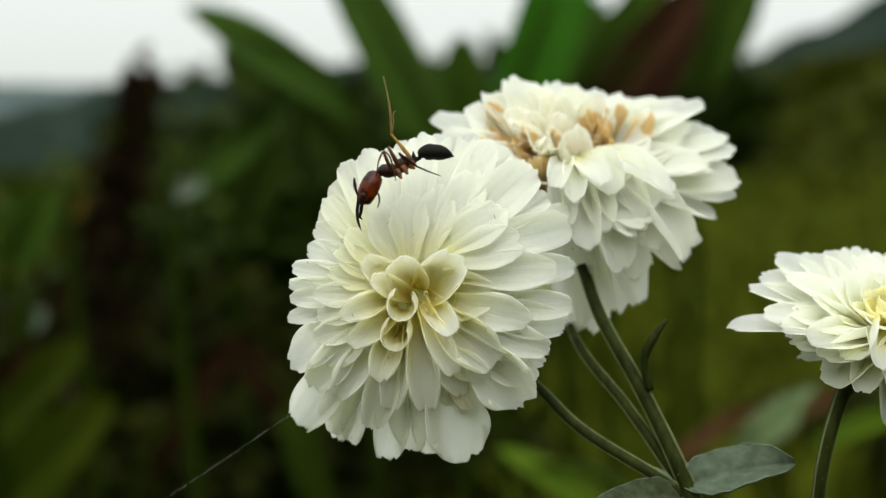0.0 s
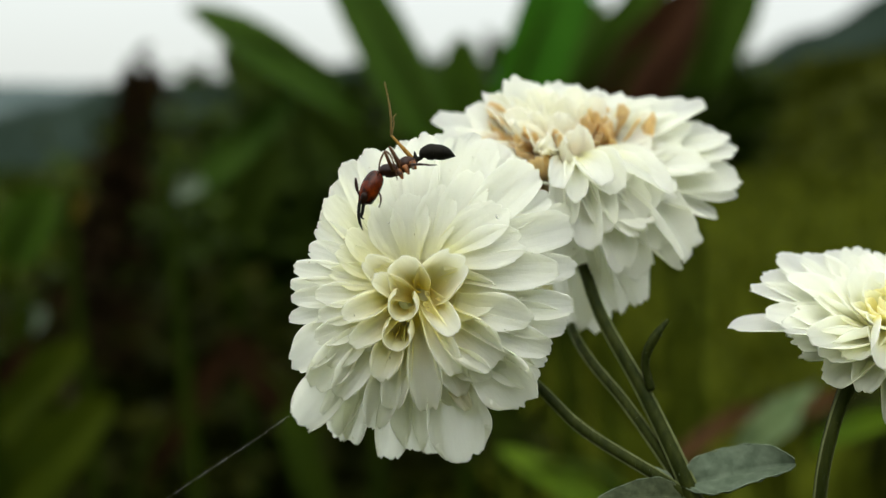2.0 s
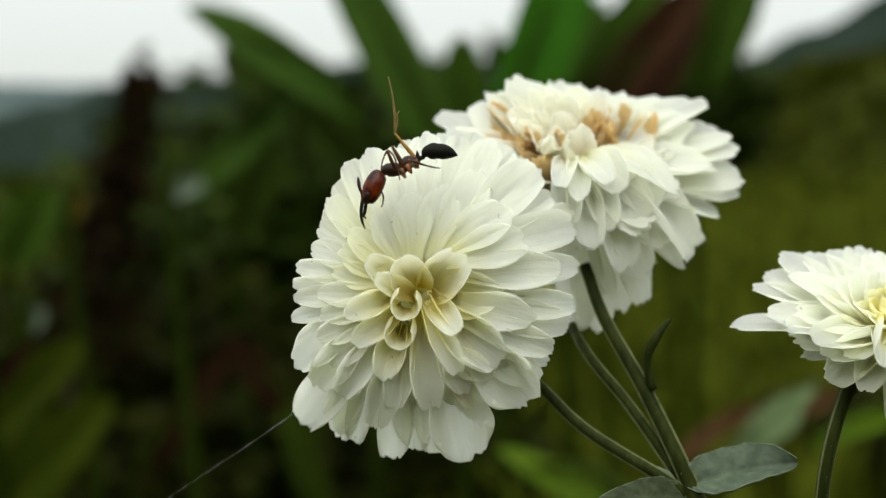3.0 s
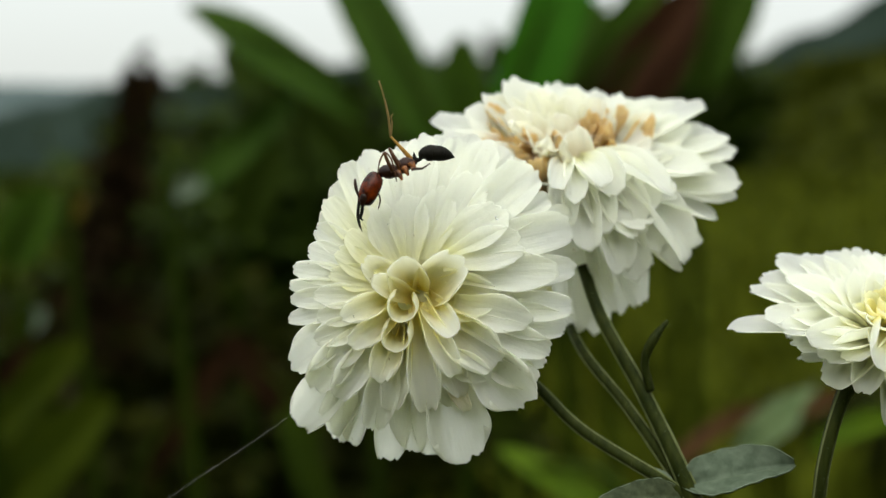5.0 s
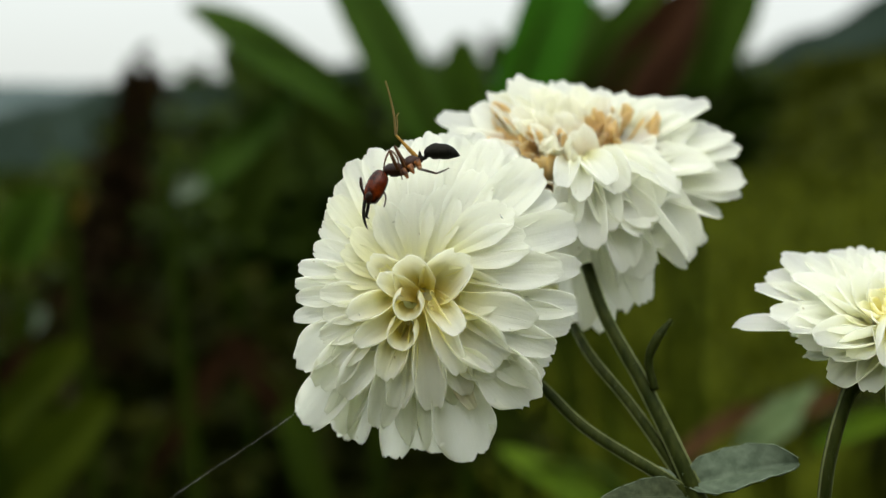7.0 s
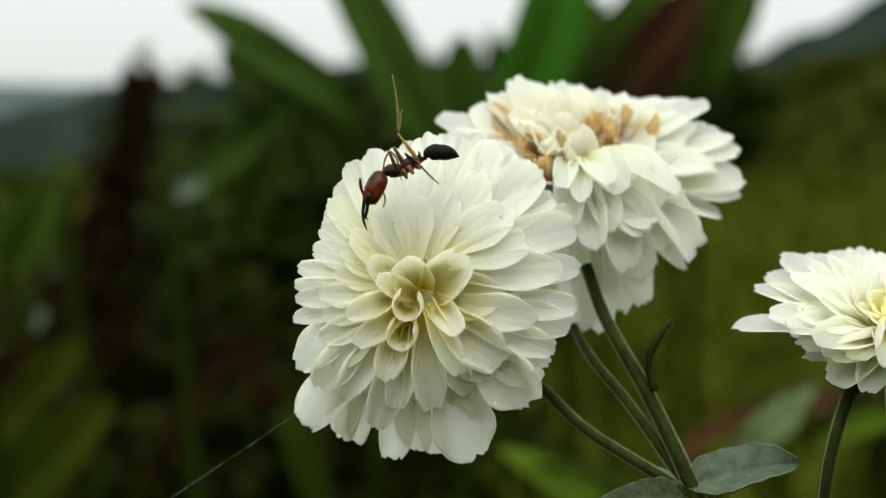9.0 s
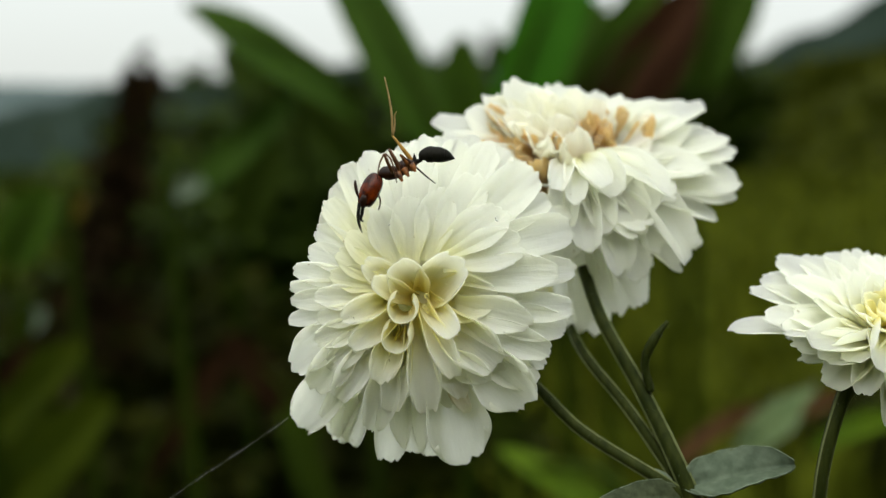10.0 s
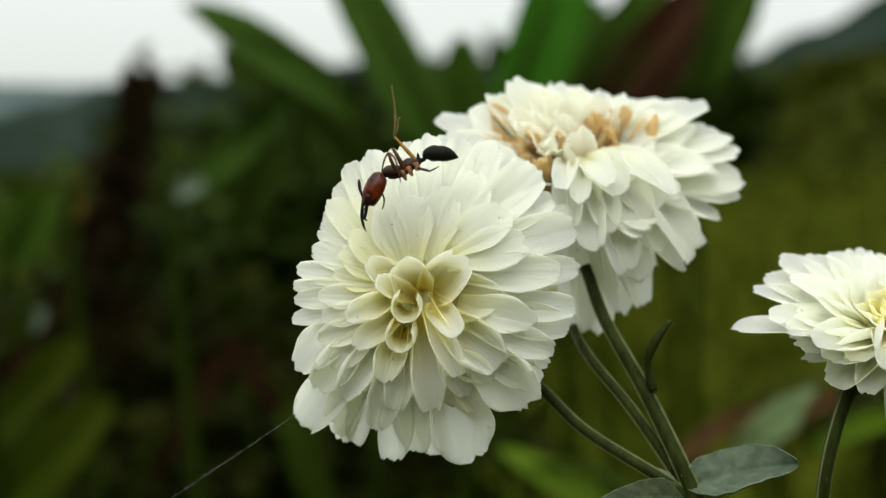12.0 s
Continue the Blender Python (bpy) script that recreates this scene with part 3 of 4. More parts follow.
def plume(at, top, seed):
    rng = random.Random(seed)
    root = empty("flower_plume", at)
    tagged(root, "dark red-brown upright flower plume", "plant")
    t = Vector(top) - Vector(at)
    v, f = tube([(0, 0, -0.02), t * 0.5, t], [0.006, 0.005, 0.002], 7, 5)
    mesh_ob("stalk", v, f, WOOD, root)
    verts, faces = [], []
    for i in range(1100):
        s = rng.random()
        c = t * (1 - 0.42 * s)
        r = 0.007 + 0.026 * s
        p = c + Vector((rng.gauss(0, r), rng.gauss(0, r), rng.gauss(0, 0.01)))
        d = Vector((rng.gauss(0, 1), rng.gauss(0, 1), rng.gauss(0.6, 0.8))).normalized() * 0.014
        q = d.orthogonal() * 0.35
        o = len(verts)
        verts += [p, p + d * 0.5 + q, p + d, p + d * 0.5 - q]
        faces.append((o, o + 1, o + 2, o + 3))
    mesh_ob("plume_head", verts, faces, SPIKE, root)


plume((-0.50, 0.95, 0), (-0.313, 1.016, 0.738), 9)

# strap leaves low down
for k, (b, t, w, mat, label) in enumerate([
        ((-0.322, 0.593, 0.466), (-0.234, 0.605, 0.554), 0.036, STRAP, "arching olive-green strap leaf"),
        ((-0.301, 0.567, 0.431), (-0.208, 0.581, 0.523), 0.044, STRAP, "arching olive-green strap leaf"),
        ((-0.259, 0.763, 0.389), (-0.168, 0.782, 0.518), 0.026, DRY_LEAF, "dry brown leaf among shrubs"),
        ((-0.116, 0.77, 0.436), (-0.183, 0.782, 0.516), 0.030, DRY_LEAF, "dry brown leaf among shrubs"),
        ((-0.277, 0.561, 0.529), (-0.25, 0.566, 0.563), 0.014, DRY_LEAF, "dry brown leaf among shrubs")]):
    big_leaf(b, t, w, (0.1, -1, 0.5), mat, label, 0.08, 30 + k, (b[0] - 0.02, b[1] + 0.05, 0))

# ---- the flowering plants ----
FOOT = Vector((0.045, 0.150, 0))
plant = empty("chrysanthemum_plant", FOOT)
tagged(plant, "white double chrysanthemum plant with grey-green leaves", "flower", group="chrysanthemums")
FOOT_R = Vector((0.048, 0.135, 0))
plant_r = empty("chrysanthemum_plant", FOOT_R)
tagged(plant_r, "white chrysanthemum with a pale yellow heart", "flower", group="chrysanthemums")


def local(owner, m):
    return Matrix.Translation(-owner) @ m


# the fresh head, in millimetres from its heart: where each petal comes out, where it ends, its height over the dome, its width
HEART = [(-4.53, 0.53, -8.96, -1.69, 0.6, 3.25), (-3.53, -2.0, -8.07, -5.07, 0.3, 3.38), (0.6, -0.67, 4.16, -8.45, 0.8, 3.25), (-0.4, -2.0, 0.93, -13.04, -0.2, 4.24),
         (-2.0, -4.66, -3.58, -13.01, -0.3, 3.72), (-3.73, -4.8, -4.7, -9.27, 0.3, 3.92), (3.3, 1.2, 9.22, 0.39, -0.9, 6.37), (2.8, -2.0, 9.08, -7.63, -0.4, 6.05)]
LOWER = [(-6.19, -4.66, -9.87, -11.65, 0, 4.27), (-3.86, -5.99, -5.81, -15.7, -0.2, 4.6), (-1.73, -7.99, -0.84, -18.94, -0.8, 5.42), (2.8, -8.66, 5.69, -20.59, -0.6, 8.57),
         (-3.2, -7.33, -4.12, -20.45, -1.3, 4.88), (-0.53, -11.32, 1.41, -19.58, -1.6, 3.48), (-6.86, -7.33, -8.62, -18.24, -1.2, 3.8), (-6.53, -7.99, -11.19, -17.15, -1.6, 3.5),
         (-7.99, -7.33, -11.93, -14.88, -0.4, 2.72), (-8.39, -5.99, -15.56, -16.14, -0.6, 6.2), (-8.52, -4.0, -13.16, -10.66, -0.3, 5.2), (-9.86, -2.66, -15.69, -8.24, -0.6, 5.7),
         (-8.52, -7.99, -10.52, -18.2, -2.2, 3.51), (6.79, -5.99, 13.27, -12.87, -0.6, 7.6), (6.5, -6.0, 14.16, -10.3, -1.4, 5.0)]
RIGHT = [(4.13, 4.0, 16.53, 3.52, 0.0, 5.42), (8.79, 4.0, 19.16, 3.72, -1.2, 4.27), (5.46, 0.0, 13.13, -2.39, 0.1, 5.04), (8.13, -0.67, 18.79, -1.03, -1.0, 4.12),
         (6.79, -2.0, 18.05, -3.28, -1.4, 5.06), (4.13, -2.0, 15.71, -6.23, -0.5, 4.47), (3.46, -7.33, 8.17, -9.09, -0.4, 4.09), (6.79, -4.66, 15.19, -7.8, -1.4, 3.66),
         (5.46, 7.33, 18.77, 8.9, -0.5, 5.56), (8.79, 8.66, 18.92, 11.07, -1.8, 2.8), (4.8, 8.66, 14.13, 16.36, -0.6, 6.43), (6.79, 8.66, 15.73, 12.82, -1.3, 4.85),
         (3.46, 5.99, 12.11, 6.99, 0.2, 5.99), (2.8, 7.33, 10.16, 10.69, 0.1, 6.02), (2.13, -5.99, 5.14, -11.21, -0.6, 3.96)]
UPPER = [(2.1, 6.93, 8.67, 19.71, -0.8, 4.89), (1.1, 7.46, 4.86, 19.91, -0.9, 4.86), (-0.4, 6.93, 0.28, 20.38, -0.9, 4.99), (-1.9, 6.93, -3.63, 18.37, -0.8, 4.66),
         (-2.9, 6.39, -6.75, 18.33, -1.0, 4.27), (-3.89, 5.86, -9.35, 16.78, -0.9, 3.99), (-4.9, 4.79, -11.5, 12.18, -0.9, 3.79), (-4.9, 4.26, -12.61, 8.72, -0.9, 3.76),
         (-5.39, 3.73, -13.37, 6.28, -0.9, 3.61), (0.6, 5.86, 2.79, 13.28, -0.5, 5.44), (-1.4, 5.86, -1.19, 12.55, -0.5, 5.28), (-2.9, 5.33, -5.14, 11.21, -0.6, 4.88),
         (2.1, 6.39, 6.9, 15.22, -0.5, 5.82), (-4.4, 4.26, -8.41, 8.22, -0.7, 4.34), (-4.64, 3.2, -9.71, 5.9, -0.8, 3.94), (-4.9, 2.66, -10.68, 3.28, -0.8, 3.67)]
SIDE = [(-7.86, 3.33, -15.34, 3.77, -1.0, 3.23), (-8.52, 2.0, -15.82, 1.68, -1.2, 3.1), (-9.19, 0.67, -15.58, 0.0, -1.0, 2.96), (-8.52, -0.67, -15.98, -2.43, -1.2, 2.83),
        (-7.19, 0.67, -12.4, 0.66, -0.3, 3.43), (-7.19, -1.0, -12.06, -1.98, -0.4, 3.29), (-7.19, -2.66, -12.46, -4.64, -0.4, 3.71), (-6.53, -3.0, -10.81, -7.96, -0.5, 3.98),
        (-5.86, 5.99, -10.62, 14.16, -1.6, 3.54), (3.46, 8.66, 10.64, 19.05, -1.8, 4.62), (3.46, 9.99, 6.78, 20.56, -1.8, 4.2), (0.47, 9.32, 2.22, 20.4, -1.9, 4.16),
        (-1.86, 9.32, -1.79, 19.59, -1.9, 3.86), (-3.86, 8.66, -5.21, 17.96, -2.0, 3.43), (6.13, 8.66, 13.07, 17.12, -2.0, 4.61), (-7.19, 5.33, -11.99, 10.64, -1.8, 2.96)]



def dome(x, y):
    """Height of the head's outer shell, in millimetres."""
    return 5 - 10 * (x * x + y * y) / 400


def dome_petal(head, row, arcs, mat, rng, sunk=4.5, arch=0.55, **more):
    bx, by, tx, ty, d, w = row
    d += rng.uniform(-0.10, 0.10)
    foot = Vector((bx * 0.75, by * 0.75, dome(bx, by) + d - sunk))
    tip = Vector((tx, ty, dome(tx, ty) + d))
    mid = (foot + tip) / 2
    knee = mid * 1.0
    knee.z += arch * 2 * (dome(mid.x, mid.y) + d - 0.5 - mid.z)
    face = Vector((mid.x / 24, mid.y / 24, 1)) + Vector((rng.gauss(0, 0.08), rng.gauss(0, 0.08), 0))
    k = rng.uniform(0.85, 1.15)
    w *= 0.9
    return add_petal(head, foot / 1000, knee / 1000, tip / 1000, w / 1000, face, (arcs[0] * k, arcs[1] * k), mat, rng, **more)


def fresh_head():
    rng = random.Random(31)
    size = 0.0186
    v, f = tube([(0, 0, -0.011), (0, 0, -0.008), (0, 0, -0.003), (0, 0, -0.0008)], [0.002, 0.004, 0.003, 0.0006], 12, 4)
    head = mesh_ob("flower_head", v, f, PETAL_YELLOW, plant, "fresh white flower head", local(FOOT, aim((-0.00280, 0.11001, 0.67816), (0, -0.98978, 0.14263))))
    calyx(head, -0.009, size, STEM)
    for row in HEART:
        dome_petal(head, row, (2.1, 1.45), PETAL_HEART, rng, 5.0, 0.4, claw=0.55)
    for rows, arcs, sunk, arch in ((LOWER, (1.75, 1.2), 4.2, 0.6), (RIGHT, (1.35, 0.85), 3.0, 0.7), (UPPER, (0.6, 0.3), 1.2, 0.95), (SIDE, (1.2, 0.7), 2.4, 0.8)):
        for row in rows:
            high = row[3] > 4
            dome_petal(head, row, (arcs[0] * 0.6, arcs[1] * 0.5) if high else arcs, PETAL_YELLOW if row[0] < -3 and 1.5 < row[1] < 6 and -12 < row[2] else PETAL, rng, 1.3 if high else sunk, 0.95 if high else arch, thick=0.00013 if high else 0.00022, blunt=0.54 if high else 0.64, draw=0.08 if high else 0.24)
    # scoops and rolled florets that stand round the heart: foot, tip, width, where they open
    for foot, tip, w, face, arcs, blunt in (
            ((-0.7, 1.0, -1.8), (-2.3, 5.0, 4.2), 4.7, (0.25, -0.6, 0.9), (1.6, 1.15), 0.35),
            ((0.8, 0.7, -1.8), (4.9, 5.0, 4.6), 5.0, (-0.6, -0.5, 0.8), (1.8, 1.35), 0.3),
            ((0.6, 0.1, -1.8), (4.0, -3.7, 6.0), 3.2, (-0.3, 0.6, 0.8), (1.8, 1.1), 0.5),
            ((-1.9, -1.4, -1.8), (-2.2, -2.2, 5.3), 3.4, (0.1, 1.0, 0.1), (2.6, 2.45), 0.06),
            ((-2.3, -4.0, -2.2), (-3.0, -5.6, 4.5), 3.4, (0.15, 1.0, 0.1), (2.6, 2.3), 0.08),
            ((-1.0, 0.4, -1.2), (-5.3, 2.8, 4.5), 2.7, (0.5, -0.3, 0.8), (1.6, 1.0), 0.5),
            ((-1.0, 1.0, -1.2), (-6.4, 4.8, 3.2), 3.6, (0.3, -0.3, 0.8), (1.4, 0.8), 0.5)):
        foot, tip = Vector(foot) / 1000, Vector(tip) / 1000
        add_petal(head, foot, (foot + tip) / 2 + Vector((0, 0, 0.0009)), tip, w / 1000, face, arcs, PETAL_THROAT, rng, claw=0.6, blunt=blunt, draw=0.08)
    # small curled tips at the very heart
    for x, y, r in ((0.0008, 0.0008, 0.00024), (0.0006, -0.0004, 0.00020), (0.0010, -0.0010, 0.00018)):
        ring = [(x + r * math.cos(k * 0.9), y + r * math.sin(k * 0.9), 0.0026 + 0.00004 * k) for k in range(7)]
        v, f = tube(ring, [0.00007, 0.00008, 0.00008, 0.00005], 7, 3)
        mesh_ob("floret", v, f, PETAL_HEART, head)
    # the layers underneath
    for i in range(54):
        a = i * 2.399963
        u = i / 54
        r = 10.5 + 5.6 * u
        tip = (math.cos(a) * r + 1.0, math.sin(a) * r)
        dome_petal(head, (tip[0] * 0.4, tip[1] * 0.4, tip[0], tip[1], -1.6 - 1.2 * u, 4.9 * rng.uniform(0.9, 1.1)), (0.9, 0.4), PETAL, rng)
    # a torn, browned floret low down, and grains of pollen
    dome_petal(head, (3.2, -8.6, 5.7, -13.2, -0.5, 2.4), (1.1, 0.9), PETAL_DRY, rng, crumple=0.05)
    for x, y, r in ((9.1, 9.7, 0.36), (-8.1, -1.5, 0.22), (-7.6, -1.7, 0.18), (12.4, -0.8, 0.16), (-3.6, 9.0, 0.15)):
        v, f = tube([(0, 0, -0.1 * r), (0, 0, 0), (0, 0, 0.25 * r), (0, 0, 0.42 * r), (0, 0, 0.48 * r)], [0.9 * r, r, 0.8 * r, 0.4 * r, 0.03 * r], 16, 4)
        mesh_ob("water_drop", [Vector(q) / 1000 for q in v], f, WATER, head, "clear water drop", aim(Vector((x, y, dome(x, y) + 0.12)) / 1000, (x / 20, y / 20, 1)))
    for name, at, way, r, mat in (("pollen_grain", (8.54, 15.37, -4.45), (0.31, -0.51, 0.8), 0.00021, POLLEN),
                                  ("pollen_grain", (5.22, 8.97, 1.56), (0.1, -0.58, 0.81), 0.00009, BROWN_CHITIN), ("pollen_grain", (7.18, -15.26, -5.24), (-0.6, -0.1, 0.79), 0.00012, BROWN_CHITIN)):
        v, f = tube([(0, 0, -0.6 * r), (0, 0, -0.35 * r), (0, 0, 0), (0, 0, 0.35 * r), (0, 0, 0.6 * r)], [0.05 * r, 0.8 * r, r, 0.8 * r, 0.05 * r], 14, 4)
        mesh_ob(name, v, f, mat, head, "", aim(Vector(at) / 1000, way))
    return head


front = fresh_head()
# the withering head, petals as above: far rim, sides, heart, near side, hanging
REAR_FAR = [(-8.1, 13.7, -6.0, 5.3), (-11.8, 11.1, -4.0, 5.3), (-4.4, 12.8, -7.0, 4.6), (-1.8, 13.5, -8.0, 4.8), (1.1, 13.0, -8.0, 5.3), (5.0, 12.2, -7.0, 4.7), (8.1, 11.3, -6.0, 4.2),
            (11.7, 10.7, -8.0, 4.8), (15.3, 10.7, -9.0, 4.8), (-19.2, 7.7, -3.0, 6.2), (-18.1, 4.4, 2.0, 4.9), (-14.0, 9.1, -3.0, 5.1), (20.0, 10.5, -8.0, 6.1), (17.1, 7.3, -5.0, 6.1),
            (22.8, 5.5, -6.0, 5.7), (24.0, 3.5, -5.0, 5.9), (24.0, -1.0, -3.0, 6.3), (23.3, -3.1, -3.0, 5.7), (20.2, -6.6, -1.0, 6.7)]
REAR_SIDE = [(18.3, 0.7, 1.0, 6.4), (19.8, 0.1, -1.0, 6.5), (13.2, -3.6, 6.0, 5.8), (10.7, -4.6, 8.0, 4.8), (17.2, -10.1, 1.0, 5.4), (15.0, -13.1, 2.0, 6.9), (11.1, -10.8, 5.0, 6.2), (8.6, -8.0, 9.0, 5.3),
             (7.1, -9.4, 9.0, 5.6), (10.7, 1.2, 4.0, 5.5), (11.0, 4.8, -1.0, 5.5), (12.2, -1.1, 4.0, 5.5), (6.9, -1.4, 8.0, 5.1), (15.2, 4.1, -2.0, 5.8), (-14.1, 2.4, 6.0, 4.9), (-11.3, -0.8, 9.0, 4.7)]
REAR_HEART = [(-8.3, 13.1, -6.9, 4.2), (-10.9, 10.8, -3.8, 4.5), (-8.7, 8.5, -0.1, 3.9), (-5.8, 7.6, 1.6, 3.8), (-4.7, 12.0, -4.6, 3.8), (-2.5, 11.0, -2.9, 3.8),
              (-1.0, 10.3, -1.6, 3.6), (0.6, 11.9, -3.8, 4.0), (-1.9, 7.6, 2.2, 4.0), (-0.3, 5.3, 5.8, 3.8), (-6.7, 5.2, 5.0, 3.3), (-3.6, 5.0, 5.8, 3.4),
              (4.0, 10.2, -0.8, 3.4)]
REAR_BROWN = [(-13.1, 6.4, -1.9, 3.5), (-11.2, 5.7, -0.7, 3.4), (-9.7, 4.9, 0.8, 3.4), (-8.4, 3.9, 2.4, 3.0), (-6.4, 3.6, 3.1, 3.2), (-4.9, 2.3, 5.2, 3.1),
              (-3.7, 1.1, 7.1, 2.9), (-2.9, 2.8, 4.8, 3.1), (-5.7, 1.9, 5.7, 3.0), (-2.2, 1.6, 6.7, 2.6), (2.7, 5.6, 1.4, 3.1), (3.8, 6.4, 0.4, 3.1),
              (5.1, 7.3, -0.6, 3.4), (6.2, 8.4, -2.2, 3.1), (7.4, 8.6, -2.3, 2.8), (4.0, 4.6, 3.1, 2.7), (10.5, 8.8, -2.0, 2.8), (-12.4, 7.5, -3.5, 3.2)]
REAR_NEAR = [(-1.2, -5.1, 12, 2.5), (-3.4, -3.5, 12, 2.5), (1.1, -11.1, 10, 3.7), (2.6, -3.0, 12, 3.1), (4.5, -3.9, 10.5, 4.3), (7.7, -9.0, 8, 5.7), (5.5, -14.1, 7, 4.5),
             (8.3, -14.9, 5, 4.2), (11.7, -3.8, 8, 4.4), (15.1, -12.6, 3, 5.4), (3.3, -8.6, 9.5, 3.6), (9.8, -5.9, 6, 5.2), (-2.2, -8.6, 10, 3.3)]
REAR_LOW = [(6.8, -19.4, 1.0, 6.4), (9.4, -18.6, 0.0, 5.1), (3.3, -22.4, -1.0, 5.1), (0.9, -22.0, 0.0, 5.1), (10.8, -13.1, 0.0, 4.5), (-3.6, -13.8, 5.0, 5.9), (14.2, -7.7, -1.0, 6.2), (-6.4, -11.6, 3.0, 6.0)]
# the head with the yellow heart
YELLOW_FAR = [(-19.6, 0.0, 0.0, 4.0), (-16.1, 4.7, -3.0, 3.9), (-14.0, 6.3, -5.0, 3.5), (-11.7, 9.0, -6.0, 4.4), (-7.8, 9.0, -7.0, 4.4), (-3.7, 9.7, -8.0, 4.8), (-1.3, 10.0, -8.0, 4.8), (1.5, 9.5, -8.0, 4.6),
              (4.3, 9.2, -8.0, 4.6), (7.5, 8.6, -8.0, 4.6), (9.9, 6.8, -7.0, 4.6), (12.5, 3.9, -5.0, 4.5), (13.9, 1.2, -3.0, 4.4), (10.0, -1.2, 2.0, 4.2)]
YELLOW_MID = [(-12.0, 6.1, -1.0, 4.4), (-14.7, -0.1, 5.0, 4.3), (-12.9, 1.6, 3.0, 4.1), (-11.1, -2.8, 7.0, 4.2), (-13.2, -0.8, 9.0, 3.7), (-10.2, 3.6, 3.0, 4.2), (-7.4, 5.9, 1.0, 4.3), (-4.5, 7.1, 0.0, 4.3),
              (-1.7, 7.0, 0.0, 4.2), (1.4, 7.0, 0.0, 4.2), (4.4, 4.9, 1.0, 4.1), (6.1, 1.6, 3.0, 4.2), (5.1, -2.1, 6.0, 4.1), (0.9, -3.8, 9.0, 4.0), (-16.0, 1.5, 2.0, 4.1), (-13.3, -1.7, 4.0, 4.0)]
YELLOW_LOW = [(-9.3, -6.4, 5, 4.0), (-6.4, -7.0, 7, 3.3), (-2.9, -7.7, 11, 3.3), (-8.1, -3.1, 8, 4.5), (-4.8, -3.3, 11, 3.9), (-1.8, -2.2, 12, 3.7), (-1.0, -11.9, 4, 3.5),
              (1.0, -11.5, 4, 3.4), (0.4, -7.0, 10, 3.2), (1.6, -3.8, 11, 3.3), (-11.3, -1.7, 6, 3.8), (4.1, -5.2, 8, 3.9), (5.5, -2.7, 6, 4.0), (-3.0, -4.6, 8, 3.0)]
YELLOW_HEART = [(-2.5, 3.7, 4.0, 3.0), (-0.1, 5.3, 2.0, 3.0), (-4.7, 3.1, 5.0, 3.2), (0.3, 4.0, 4.0, 3.0), (-2.9, 2.2, 7.0, 2.9), (-3.7, 4.6, 2.0, 3.3), (-5.5, 1.1, 9.0, 3.1), (-6.0, 2.7, 5.0, 3.2), (-0.7, 1.9, 7.0, 3.0)]


def side_head(owner_ob, owner, at, axis, size, rows, seed, label):
    """A head seen from its side. axis: where its heart faces, in a frame with x to the side, y up and z to the front.
    rows: (petals, the foot's height along the axis, cup, recurve, material, second material)."""
    rng = random.Random(seed)
    axis = Vector(axis).normalized()
    turn = aim((0, 0, 0), axis)
    v, f = tube([axis * -0.35 * size, axis * -0.2 * size, axis * 0.05 * size, axis * 0.16 * size], [0.10 * size, 0.22 * size, 0.18 * size, 0.03 * size], 12, 4)
    head = mesh_ob("flower_head", v, f, PETAL_YELLOW, owner_ob, label, local(owner, aim(at, (0, -0.98978, 0.14263))))
    calyx(head, -0.22 * size, size, STEM, turn)
    for petals, height, cup, rec, mat, other in rows:
        for x, y, z, w in petals:
            tip = Vector((x, y, z)) / 1000
            out = tip - axis * tip.dot(axis)
            foot = axis * height * size + out.normalized() * 0.10 * size
            dead = mat is PETAL_BROWN
            for k in range(2 if dead else 1):
                low, high = foot, tip
                if dead:
                    low = foot + Vector([rng.uniform(-0.16, 0.16) * size for _ in range(3)])
                    high = tip + axis * 0.035 * size + Vector([rng.uniform(-0.09, 0.09) * size for _ in range(3)])
                placed_petal(head, low, high, w / (840 if dead else 790), axis + Vector((0, 0, 0.12)) + Vector([rng.uniform(-0.7, 0.7) * dead for _ in range(3)]),
                             cup + rng.uniform(-0.12, 0.12), rec + rng.uniform(-0.05, 0.05), other if rng.random() < 0.4 else mat, rng,
                             0.16 if dead else 0.05 if mat is PETAL_DRY else 0.0, 0.15 if dead else 0.0)
    for i in range(34):
        a = i * 2.399963
        u = i / 34
        d = turn.to_3x3() @ Vector((math.cos(a), math.sin(a), 0))
        if d.z > 0.25:
            continue
        placed_petal(head, axis * (-0.10 - 0.10 * u) * size + d * 0.1 * size, d * size * (0.44 + 0.20 * u) + axis * (-0.02 - 0.22 * u) * size, 0.25 * size, axis, 0.15, 0.06, PETAL, rng)
    return head


rear = side_head(plant, FOOT, (0.01747, 0.13023, 0.69225), (-0.08, 0.82, 0.56), 0.0215, [
    (REAR_FAR, -0.05, 0.14, 0.05, PETAL, PETAL), (REAR_SIDE, -0.08, 0.16, 0.06, PETAL, PETAL), (REAR_HEART, -0.10, 0.45, -0.10, PETAL_DRY, PETAL_DRY), (REAR_BROWN, -0.12, 0.50, -0.08, PETAL_BROWN, PETAL_DRY),
    (REAR_NEAR, 0.12, 0.50, 0.24, PETAL, PETAL), (REAR_LOW, -0.12, 0.2, 0.14, PETAL, PETAL)], 8, "white flower head with withering brown heart")
hidden = flower_head("flower_head", plant, local(FOOT, aim((0.01572, 0.14378, 0.67411), (0.1, -0.1, 0.5))), 40, 0.011, 12, label="white flower head behind the others")
